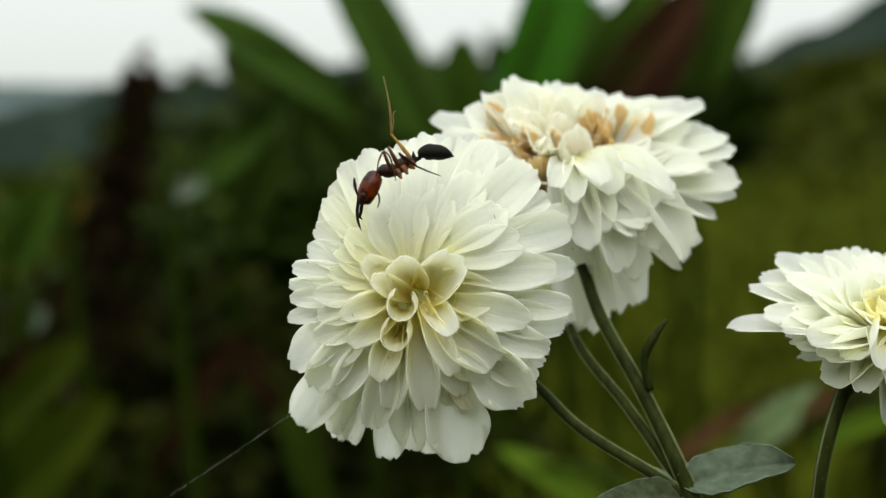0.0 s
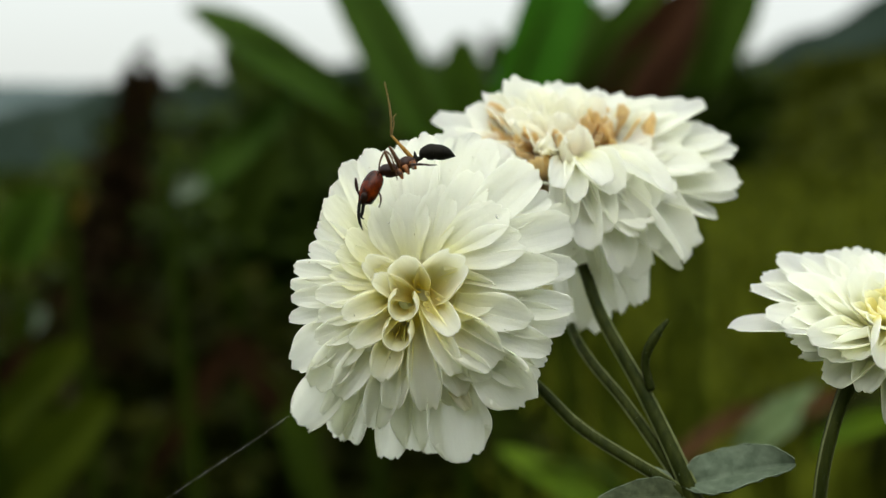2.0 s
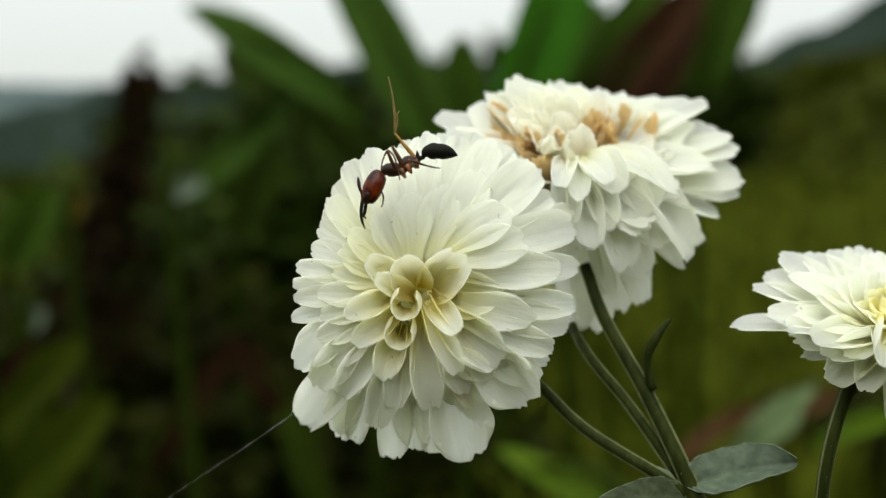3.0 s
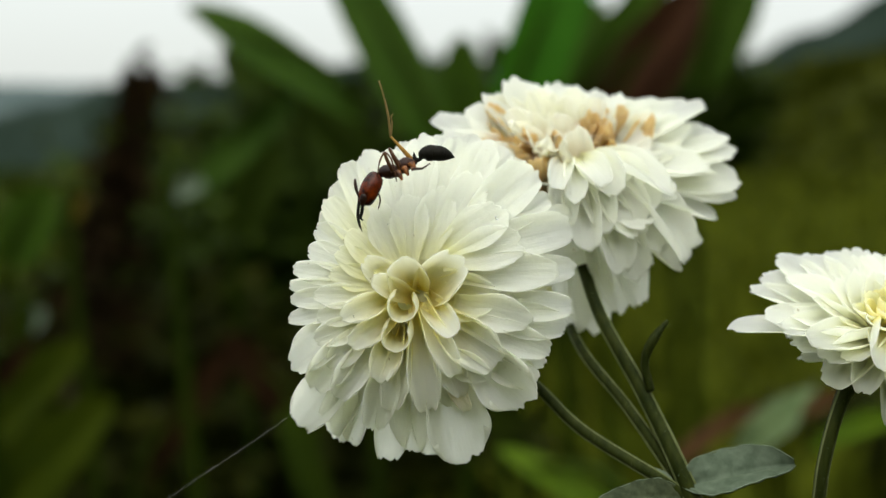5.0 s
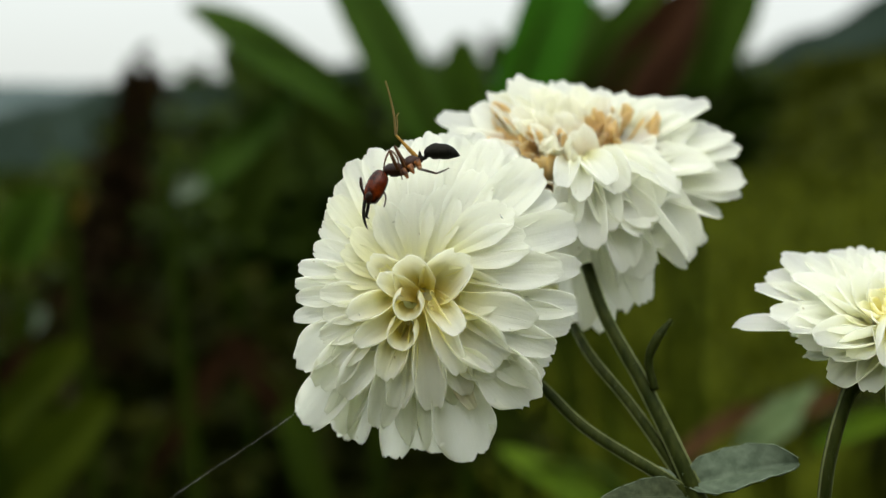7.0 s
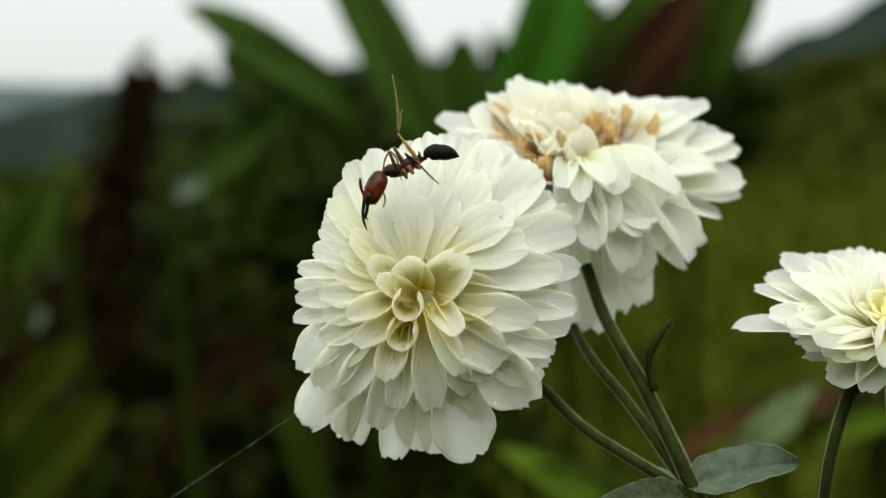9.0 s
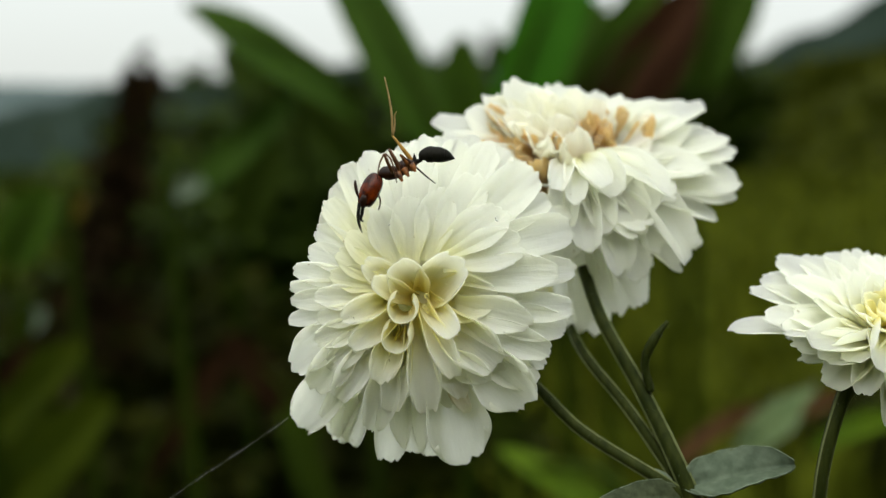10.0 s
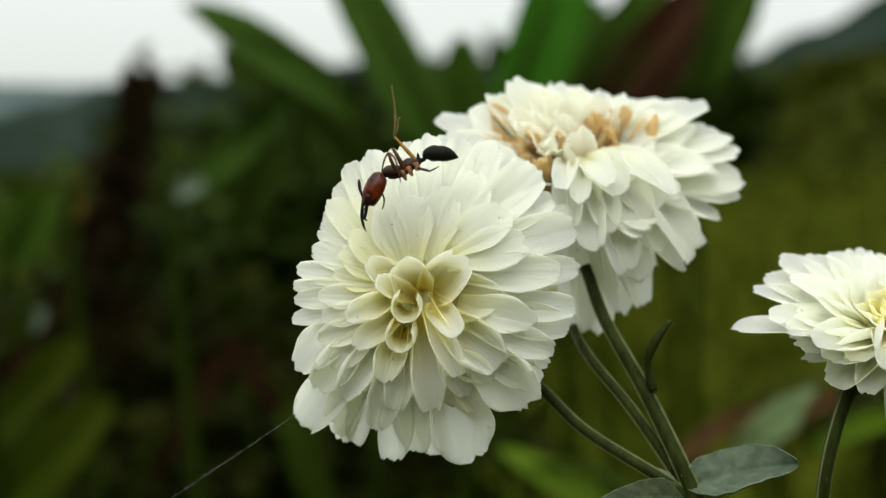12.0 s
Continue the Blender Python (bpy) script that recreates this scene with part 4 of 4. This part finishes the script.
right = side_head(plant_r, FOOT_R, (0.05470, 0.11442, 0.67374), (-0.04, 0.86, 0.5), 0.0195, [
    (YELLOW_FAR, -0.05, 0.2, 0.03, PETAL, PETAL), (YELLOW_MID, -0.05, 0.34, 0.03, PETAL, PETAL_YELLOW), (YELLOW_LOW, -0.02, 0.56, 0.10, PETAL, PETAL_YELLOW),
    (YELLOW_HEART, 0.05, 0.4, -0.1, PETAL_GOLD, PETAL_YELLOW)], 15, "white flower head with pale yellow heart")
# rolled florets on its near side
scoop_rng = random.Random(77)
for foot, tip, w, face in (((-3.0, 0.0, 4.0), (-6.7, -3.4, 12.2), 4.2, (0.3, 0.8, 0.6)), ((-1.0, 1.0, 4.0), (-2.9, -2.2, 13.2), 3.7, (0.0, 0.85, 0.55)), ((-1.5, -2.5, 4.0), (-2.9, -7.6, 12.0), 3.4, (0.15, 0.75, 0.65))):
    foot, tip = Vector(foot) / 1000, Vector(tip) / 1000
    add_petal(right, foot, (foot + tip) / 2 + Vector((0, 0, 0.0008)), tip, w / 1000, face, (2.2, 1.65), PETAL_HEART, scoop_rng, claw=0.6, blunt=0.35, draw=0.08)


def stem(owner_ob, owner, points, radii, name="stem"):
    v, f = tube([Vector(p) - owner for p in points], radii, 16, 8, 1.0, 0.10)
    shaft = mesh_ob(name, v, f, STEM, owner_ob)
    pts = [Vector(p) - owner for p in points][:6]
    sizes = list(radii) + [radii[-1]] * len(pts)
    # pale ridges down both outlines, their colour also carrying the side light
    for a in () if name == "bract" else (-1.3, 1.25):
        line = []
        for k, p in enumerate(pts):
            way = (pts[min(k + 1, len(pts) - 1)] - pts[max(k - 1, 0)]).normalized()
            side = way.cross(Vector((0, 1, 0))).normalized()
            line.append(p + (side * math.sin(a) + side.cross(way) * math.cos(a) * (1 if side.cross(way).y < 0 else -1)) * sizes[k] * 0.97)
        v, f = tube(line, [r * 0.22 for r in sizes[:len(pts)]], 6, 8)
        mesh_ob("ridge", v, f, STEM_LIT_RIDGE, shaft)
    # short pale hairs
    rng = random.Random(len(points) * 7 + int(abs(points[0][0]) * 100000))
    fine = spline(pts, 12)
    verts, faces = [], []
    for k in range(520 if name == "stem" else 90):
        i = rng.randrange(len(fine) - 1)
        way = (fine[i + 1] - fine[i]).normalized()
        c = fine[i].lerp(fine[i + 1], rng.random())
        out = Matrix.Rotation(rng.uniform(0, 6.283), 3, way) @ way.orthogonal().normalized()
        r = sizes[min(int(i / 12), len(sizes) - 1)] * 1.0
        tip = c + out * (r + rng.uniform(0.00015, 0.00042)) + way * rng.uniform(-0.0002, 0.0002)
        side = out.cross(way) * 0.000012
        o = len(verts)
        verts += [c + out * r + side, c + out * r - side, c + out * r + way * 0.000018, tip]
        faces += [(o, o + 1, o + 3), (o + 1, o + 2, o + 3), (o + 2, o, o + 3)]
    mesh_ob("hairs", verts, faces, WOOL, shaft)
    return shaft


stem(plant, FOOT, [(0.01858, 0.12539, 0.67972), (0.02072, 0.12143, 0.67326), (0.02562, 0.11710, 0.66429), (0.03060, 0.11250, 0.65337), (0.03412, 0.11308, 0.64339), (0.03762, 0.11514, 0.62264), (0.048, 0.145, 0.45), (0.047, 0.148, 0.20), (0.045, 0.15, -0.01)], [0.00071, 0.00076, 0.00087, 0.00103, 0.0016, 0.0018, 0.002, 0.0024, 0.003])
stem(plant, FOOT, [(0.00044, 0.12148, 0.67363), (0.01141, 0.11930, 0.66551), (0.01770, 0.11649, 0.66002), (0.02709, 0.11272, 0.65490), (0.03121, 0.11325, 0.65157)], [0.00064, 0.00064, 0.00069, 0.00074])
stem(plant, FOOT, [(0.01666, 0.13358, 0.67348), (0.01844, 0.12280, 0.66875), (0.02366, 0.11787, 0.66256), (0.02886, 0.11428, 0.65524), (0.03100, 0.11330, 0.65192)], [0.00049, 0.00060, 0.00065, 0.00071])
stem(plant, FOOT, [(0.02623, 0.11672, 0.66515), (0.02541, 0.11675, 0.66883), (0.02626, 0.11618, 0.67189), (0.02803, 0.11652, 0.67427)], [0.00054, 0.00049, 0.00054, 0.00021], "bract")
stem(plant_r, FOOT_R, [(0.05087, 0.11363, 0.66823), (0.04857, 0.11222, 0.66543), (0.04664, 0.11128, 0.65894), (0.04607, 0.11125, 0.65170), (0.04678, 0.11300, 0.63580), (0.04880, 0.11429, 0.60271), (0.046, 0.135, 0.40), (0.047, 0.135, 0.18), (0.048, 0.135, -0.01)], [0.00126, 0.00079, 0.00073, 0.00073, 0.001, 0.0012, 0.0016, 0.0018, 0.002])


def plant_leaf(owner_ob, owner, base, tip, width, face, mat, droop, seed, name="leaf", label=""):
    ln = (Vector(tip) - Vector(base)).length
    v, f = blade(ln, width, droop, 0.42, 40, 14, 0.13, seed, 0.75, 0.0003, 0.075)
    leaf = mesh_ob(name, v, f, mat, owner_ob, label, local(owner, leaf_pose(base, Vector(tip) + Vector(face).normalized() * droop * ln, face)))
    # pale woolly margin
    for j in () if mat in (LIME, RUST_LEAF) else (0, 14):
        rim = [v[i * 15 + j] for i in range(1, 41, 3)] + [v[40 * 15 + j]]
        w, g = tube(rim, [width * 0.011] * (len(rim) - 2) + [width * 0.008, width * 0.004], 6, 3)
        mesh_ob("margin", w, g, WOOL, leaf)
    return leaf


leaf_1 = plant_leaf(plant, FOOT, (0.02955, 0.11262, 0.65420), (0.04278, 0.11110, 0.65771), 0.00640, (0.1, -0.55, 0.8), GREY_LEAF, 0.1, 4)
plant_leaf(plant, FOOT, (0.03025, 0.11240, 0.65267), (0.01805, 0.10664, 0.65475), 0.00360, (0, -0.5, 0.85), SHADED_GREY_LEAF, 0.2, 5)
plant_leaf(plant, FOOT, (0.126, 0.401, 0.541), (0.173, 0.427, 0.575), 0.01586, (-0.5, -0.6, 0.6), DULL_LEAF, 0.1, 6)
plant_leaf(plant, FOOT, (0.099, 0.402, 0.544), (0.141, 0.406, 0.573), 0.01099, (-0.3, -0.5, 0.8), RUST_LEAF, 0.1, 7)
plant_leaf(plant, FOOT, (0.02849, 0.11252, 0.65351), (0.02566, 0.11342, 0.65624), 0.00182, (0, -0.8, 0.5), WOOL, 0.1, 9)
plant_leaf(plant_r, FOOT_R, (0.151, 0.386, 0.573), (0.168, 0.387, 0.584), 0.00809, (-0.3, -0.6, 0.7), RUST_LEAF, 0.1, 11)
plant_leaf(plant_r, FOOT_R, (0.163, 0.403, 0.553), (0.204, 0.405, 0.569), 0.01250, (-0.3, -0.6, 0.7), LIME, 0.1, 12)
big_leaf((0.085, 0.398, 0.517), (0.026, 0.432, 0.543), 0.017, (0, -0.5, 1), LIME, "bright green narrow leaf among shrubs", 0.05, 41)

# ---- the ant ----
ANT_AT = Vector((-0.00507, 0.10819, 0.69356))
ant = empty("ant", ANT_AT)
tagged(ant, "red-headed ant with dark abdomen feeding on the white flower", "ant")


def ant_part(name, points, radii, mat, sides=14, steps=6, squash=1.0, label=""):
    v, f = tube([Vector(p) - ANT_AT for p in points], radii, sides, steps, squash)
    return mesh_ob(name, v, f, mat, ant, label)


ant_part("head", [(-0.00745, 0.10812, 0.69312), (-0.00769, 0.10789, 0.69287), (-0.00800, 0.10760, 0.69225), (-0.00844, 0.10736, 0.69131), (-0.00882, 0.10723, 0.69043), (-0.00908, 0.10715, 0.68986), (-0.00914, 0.10711, 0.68960)], [0.00039, 0.00090, 0.00112, 0.00116, 0.00100, 0.00071, 0.00019], RED_HEAD, 20, 6, 0.8, "glossy red-brown head")
ant_part("clypeus", [(-0.00854, 0.10705, 0.69126), (-0.00874, 0.10698, 0.69075), (-0.00906, 0.10684, 0.69012), (-0.00925, 0.10667, 0.68969)], [0.00030, 0.00066, 0.00058, 0.00020], BROWN_CHITIN, 14, 5, 0.85, "dark front of the head")
ant_part("mandible", [(-0.00951, 0.10649, 0.69017), (-0.00964, 0.10619, 0.68878), (-0.00951, 0.10604, 0.68776), (-0.00919, 0.10591, 0.68687)], [0.00020, 0.00019, 0.00015, 0.00005], DARK_CHITIN, 8)
ant_part("mandible", [(-0.00912, 0.10675, 0.68987), (-0.00925, 0.10671, 0.6889), (-0.00938, 0.10663, 0.68833), (-0.00912, 0.10668, 0.688)], [0.00020, 0.00019, 0.00015, 0.00007], DARK_CHITIN, 8)
ant_part("thorax", [(-0.00734, 0.10831, 0.69304), (-0.00682, 0.10826, 0.69336), (-0.00590, 0.10807, 0.69344), (-0.00520, 0.10807, 0.69344), (-0.00443, 0.10818, 0.69420), (-0.00366, 0.10841, 0.69438), (-0.00309, 0.10863, 0.69450)], [0.00038, 0.00076, 0.00084, 0.00060, 0.00084, 0.00060, 0.00022], BROWN_CHITIN, 16, 6, 0.9)
ant_part("petiole", [(-0.00348, 0.10864, 0.69456), (-0.00309, 0.10865, 0.69469), (-0.00251, 0.10857, 0.69482)], [0.00016, 0.00029, 0.00016], DARK_CHITIN, 10)
ant_part("petiole_scale", [(-0.00322, 0.10864, 0.69456), (-0.00335, 0.10871, 0.69507), (-0.00341, 0.10878, 0.69558)], [0.00035, 0.00022, 0.00005], DARK_CHITIN, 10)
ant_part("gaster", [(-0.00277, 0.10857, 0.69482), (-0.00238, 0.10854, 0.69527), (-0.00180, 0.10846, 0.69547), (-0.00135, 0.10847, 0.69553), (-0.00116, 0.10847, 0.69553), (-0.00051, 0.10846, 0.69547), (-0.00006, 0.10855, 0.69540), (0.00006, 0.10855, 0.69540), (0.00064, 0.10873, 0.69520), (0.00123, 0.10880, 0.69500)],
         [0.00013, 0.00067, 0.00090, 0.00094, 0.00087, 0.00089, 0.00080, 0.00073, 0.00049, 0.00006], DARK_CHITIN, 20, 5, 1.0, "dark grey-black abdomen")
for a, b in (((-0.0052, 0.10728, 0.69356), (-0.00468, 0.10674, 0.6926)), ((-0.00449, 0.10734, 0.69394), (-0.00398, 0.10681, 0.69311)), ((-0.00366, 0.10741, 0.69445), (-0.00321, 0.10699, 0.69367))):
    ant_part("coxa", [a, tuple((Vector(a) + Vector(b)) / 2), b], [0.00038, 0.00032, 0.00014], AMBER_CHITIN, 10, 4)


def limb(name, points, radii, mat):
    return ant_part(name, points, radii, mat, 7, 5)


THIN = [0.00011, 0.00010, 0.00006]
limb("antenna", [(-0.00957, 0.10705, 0.69057), (-0.00995, 0.10641, 0.69177), (-0.00990, 0.10604, 0.69268), (-0.00963, 0.10567, 0.69151), (-0.00947, 0.10592, 0.69042)], THIN, BROWN_CHITIN)
limb("antenna", [(-0.00753, 0.10714, 0.69120), (-0.00718, 0.10655, 0.69061), (-0.00716, 0.10616, 0.69001), (-0.00735, 0.10617, 0.68938)], THIN, BROWN_CHITIN)
limb("foreleg", [(-0.00578, 0.10726, 0.69343), (-0.00629, 0.10673, 0.69468), (-0.00668, 0.10658, 0.69568)], [0.00019, 0.00021, 0.00014], LEG_CHITIN)
limb("foreleg", [(-0.00668, 0.10658, 0.69568), (-0.00719, 0.10662, 0.69457), (-0.00751, 0.10707, 0.69281)], THIN, LEG_CHITIN)
limb("foreleg", [(-0.00642, 0.10787, 0.69348), (-0.00681, 0.10807, 0.6941), (-0.007, 0.10799, 0.69359)], THIN, LEG_CHITIN)
limb("midleg", [(-0.00501, 0.1072, 0.6937), (-0.00552, 0.10667, 0.69495), (-0.00616, 0.10655, 0.6962)], [0.00019, 0.00021, 0.00014], LEG_CHITIN)
limb("midleg", [(-0.00655, 0.10708, 0.69567), (-0.00584, 0.10646, 0.69485), (-0.00526, 0.10611, 0.69243)], THIN, LEG_CHITIN)
limb("midleg", [(-0.00462, 0.10753, 0.69391), (-0.00526, 0.10776, 0.69479), (-0.00603, 0.10814, 0.69604)], THIN, LEG_CHITIN)

# raised hind leg: thigh, and shin with foot
PX = 0.00006
KNEE0, HIP0, TIP0 = Vector((-0.00585, 0.10876, 0.69750)), Vector((-0.00348, 0.10884, 0.69455)), Vector((-0.00649, 0.10968, 0.70392))


def along_z(length, points, radii, name, mat, spur=False):
    """A leg piece whose joint is its origin and whose z runs along it."""
    v, f = tube(points, radii, 7, 5)
    if spur:
        w, g = tube([(PX * 1.0, 0, 0), (PX * 7, 0, length * 0.2), (PX * 8, 0, length * 0.34), (PX * 13, 0, length * 0.40)], [PX * 1.6, PX * 1.3, PX * 1.2, PX * 0.6], 6, 4)
        f = f + [tuple(k + len(v) for k in q) for q in g]
        v = v + w
    return mesh_ob(name, v, f, mat, ant)


def toward(a, b, side=(1, 0, 0)):
    z = (b - a).normalized()
    x = (Vector(side) - z * z.dot(Vector(side))).normalized()
    y = z.cross(x)
    return Matrix.Translation(a - ANT_AT) @ Matrix((x, y, z)).transposed().to_4x4()


L1, L2 = (KNEE0 - HIP0).length * 1.02, (TIP0 - KNEE0).length * 1.02
thigh = along_z(L1, [(0, 0, 0), (0, 0, L1 * 0.4), (0, 0, L1)], [PX * 4, PX * 4, PX * 2], "hind_thigh", YELLOW_CHITIN)
shin = along_z(L2, [(0, 0, 0), (PX * 3, 0, L2 * 0.35), (PX * 1.5, 0, L2 * 0.7), (-PX * 2, 0, L2)], [PX * 2, PX * 2.2, PX * 1.4, PX * 1.1], "hind_shin", PALE_CHITIN, True)
# swinging hind leg: thigh, shin, foot
M1, M2, M3 = PX * 42, PX * 44, PX * 46
near_thigh = along_z(M1, [(0, 0, 0), (0, 0, M1 * 0.45), (0, 0, M1)], [PX * 3.5, PX * 4, PX * 2.2], "hind_thigh", AMBER_CHITIN)
near_shin = along_z(M2, [(0, 0, 0), (0, 0, M2 * 0.5), (0, 0, M2)], [PX * 2.2, PX * 2.6, PX * 2.0], "hind_shin", BROWN_CHITIN)
near_foot = along_z(M3, [(0, 0, 0), (0, 0, M3 * 0.5), (PX * 1.5, 0, M3)], [PX * 1.8, PX * 1.6, PX * 0.9], "hind_foot", BROWN_CHITIN)

# ---- spider thread ----
THREAD_AT = Vector((-0.01691, 0.10083, 0.66701))
thread = mesh_ob("spider_thread", *tube(shifted([(-0.01691, 0.10083, 0.66701), (-0.02128, 0.09990, 0.66411), (-0.02598, 0.09848, 0.66124), (-0.03118, 0.09700, 0.65801)], THREAD_AT), [0.0000075, 0.000007, 0.0000065], 5, 6), SILK, None, "", Matrix.Translation(THREAD_AT))
tagged(thread, "fine silvery spider thread tied to the flower", "spider thread")


# ---- movement ----
UP = Vector((0, 0.1426, 0.9898))
SWAY_1 = [0, 2.5, 5, 9, 10, 6.5, 4.5, 6.5, 9, 7, 5, 2.5, 2, 3, 2, -0.5, 0.8, 0, 0, 0.8, 2.8, 2.8, 3.8, 6.9, 9.9, 8.5, 6.9, 6.9, 10, 10.5, 7.5, 6.9, 6.9]
SWAY_2 = [0, 4, 1.5, -4, -4, 1, 4.5, 2.8, -2, -4, 1, 7, 6.5, -4, -8, -1, 8.5, 7, -3, -12, -3, 10, 12, 3, -3]
SWAY_3 = [4, 7, 10.9, 12.5, 8.9, 5, 5, 5.9, 7, 8, 5, 1.8, 1.8, 9, 15, 15, 9, 5.5, 9, 15.5, 15.5, 10, 5, 10, 15.5, 17, 12, 6, 6, 11, 13.5, 13, 8.9]


def sway(t):
    """How far the flowers stand from rest, to the side, in leg-scale units."""
    for t0, rows in ((0.0, SWAY_1), (4.8, SWAY_2), (8.8, SWAY_3)):
        k = round((t - t0) * 10)
        if 0 <= k < len(rows):
            return rows[k]
    if t < 4.8:
        return 6.9 - (t - 3.2) * 4.31 + 4.0 * math.sin((t - 3.2) / 1.6 * 6 * math.pi)
    return -3 + (t - 7.2) * 4.4 - 5.0 * math.sin((t - 7.2) / 1.6 * 5 * math.pi)


TIMES = [k / 10 for k in range(121)]


def swayed(at, t, share=1.0, unit=0.00006):
    s = sway(t)
    return Vector(at) + (Vector((1, 0, 0)) * s + UP * (0.42 * s - 0.53 * t)) * unit * share


def reach(a, b, length):
    """The joint end at the given length from a that shows at b: the rest of the length comes forward."""
    d = b - a
    d.y = 0
    if d.length > length * 0.999:
        d = d * (length * 0.999 / d.length)
    return a + d + Vector((0, -math.sqrt(length * length - d.length_squared), 0))


# the raised foot's way against the body: seconds, side, up
RAISED = [(0, 0, 0), (0.5, 4, -9), (1.0, 5, -2), (1.6, 1, -8), (2.0, 1, -12), (2.5, -2, -2), (2.8, 2, -10), (3.2, 2, 2), (4.8, -10, -6),
          (5.1, -8, -6), (5.5, -2, -1), (6.0, -2, -22), (6.2, 2, -24), (6.5, 0, -3), (6.7, -4, -14), (7.0, -7, -10), (7.2, -4, -4), (8.8, 5, 1),
          (9.1, 5, 4), (9.5, -2, 2), (9.8, -4, 7), (10.2, 2, 2), (10.5, -4, -7), (10.8, 4, -4), (11.3, 9, 2), (11.5, 3, -10), (12, 8, -16)]
# the swinging hind leg: seconds, then side and down of knee, ankle and foot against the body at rest
SWING_EARLY = [(0, 708, 268, 742, 294, 784, 312), (0.4, 712, 268, 745, 290, 792, 306), (0.8, 715, 275, 750, 294, 786, 303), (1.2, 712, 270, 742, 290, 782, 306),
         (1.6, 722, 285, 752, 293, 782, 300), (2.0, 726, 288, 752, 290, 774, 290), (2.3, 726, 288, 750, 292, 772, 288), (2.6, 728, 290, 750, 290, 760, 276),
         (2.9, 726, 288, 748, 291, 772, 287), (3.2, 708, 268, 742, 294, 776, 314)]
SWING_MIDDLE = [(4.8, 730, 292, 748, 290, 756, 280), (5.2, 734, 296, 752, 303, 776, 293),
         (5.6, 736, 298, 760, 306, 788, 296), (6.0, 736, 298, 760, 306, 789, 298), (6.3, 736, 296, 770, 312, 796, 308), (6.7, 736, 298, 770, 309, 803, 305),
         (7.0, 736, 298, 765, 308, 788, 297), (7.2, 734, 296, 758, 306, 796, 310)]
SWING_LATE = [(8.8, 708, 268, 740, 296, 772, 324), (9.4, 708, 268, 738, 294, 768, 330),
         (10.0, 708, 266, 738, 292, 776, 326), (10.3, 710, 268, 744, 294, 776, 306), (10.5, 726, 288, 750, 292, 770, 286), (10.8, 728, 290, 748, 291, 760, 278),
         (11.2, 730, 292, 752, 296, 764, 290), (11.6, 730, 292, 750, 291, 760, 280), (12, 734, 292, 756, 300, 772, 290)]
SIDE0, DOWN0 = 705, 300


def body_spot(side, down):
    return ANT_AT + (Vector((1, 0, 0)) * (side - SIDE0) - UP * (down - DOWN0)) * PX


def motions():
    rest = {o: o.matrix_basis.copy() for o in (front, rear, hidden, right)}
    walk(plant, [(t, Matrix.Translation(swayed(FOOT, t, 0.8))) for t in TIMES])
    walk(plant_r, [(t, Matrix.Translation(swayed(FOOT_R, t, 1.0))) for t in TIMES])
    for head, extra in ((front, 0.2), (rear, 0.3)):
        walk(head, [(t, Matrix.Translation(swayed((0, 0, 0), t, extra)) @ rest[head]) for t in TIMES])
    walk(ant, [(t, Matrix.Translation(swayed(ANT_AT, t, 1.0))) for t in TIMES])
    walk(thread, [(t, Matrix.Translation(swayed(THREAD_AT, t, 0.7))) for t in TIMES])
    upper, lower = [], []
    for t, side, up in RAISED:
        knee = HIP0 + ((KNEE0 + (Vector((1, 0, 0)) * side * 0.25 + UP * up * 0.5) * PX) - HIP0).normalized() * L1
        tip = TIP0 + (Vector((1, 0, 0)) * side + UP * up) * PX
        upper.append((t, toward(HIP0, knee)))
        lower.append((t, toward(knee, reach(knee, tip, L2))))
    walk(thigh, upper)
    walk(shin, lower)
    a_rows, b_rows, c_rows = [], [], []
    hip = body_spot(731, 297)
    hip.y -= 0.0006
    for t, kx, ky, ax, ay, fx, fy in SWING_EARLY + SWING_MIDDLE + SWING_LATE:
        knee = reach(hip, body_spot(kx, ky), M1)
        flat = body_spot(ax, ay)
        d = flat - knee
        d.y = 0
        d = d * min(1.0, M2 * 0.999 / d.length)
        ankle = knee + d + Vector((0, math.sqrt(M2 * M2 - d.length_squared) * 0.999, 0))
        d = body_spot(fx, fy) - ankle
        d.y = 0
        d = d * min(1.0, M3 * 0.999 / d.length)
        foot = ankle + d + Vector((0, -math.sqrt(M3 * M3 - d.length_squared), 0))
        a_rows.append((t, toward(hip, knee, (0.3, 0.2, 1))))
        b_rows.append((t, toward(knee, ankle, (0.3, 0.2, 1))))
        c_rows.append((t, toward(ankle, foot, (0.3, 0.2, 1))))
    walk(near_thigh, a_rows)
    walk(near_shin, b_rows)
    walk(near_foot, c_rows)
    lift = LEAF_A.matrix_basis.copy()
    walk(LEAF_A, [(0, lift), (6, Matrix.Translation((-0.0005, 0, 0.0015)) @ lift), (12, Matrix.Translation((-0.0015, 0, 0.0025)) @ lift)])


motions()
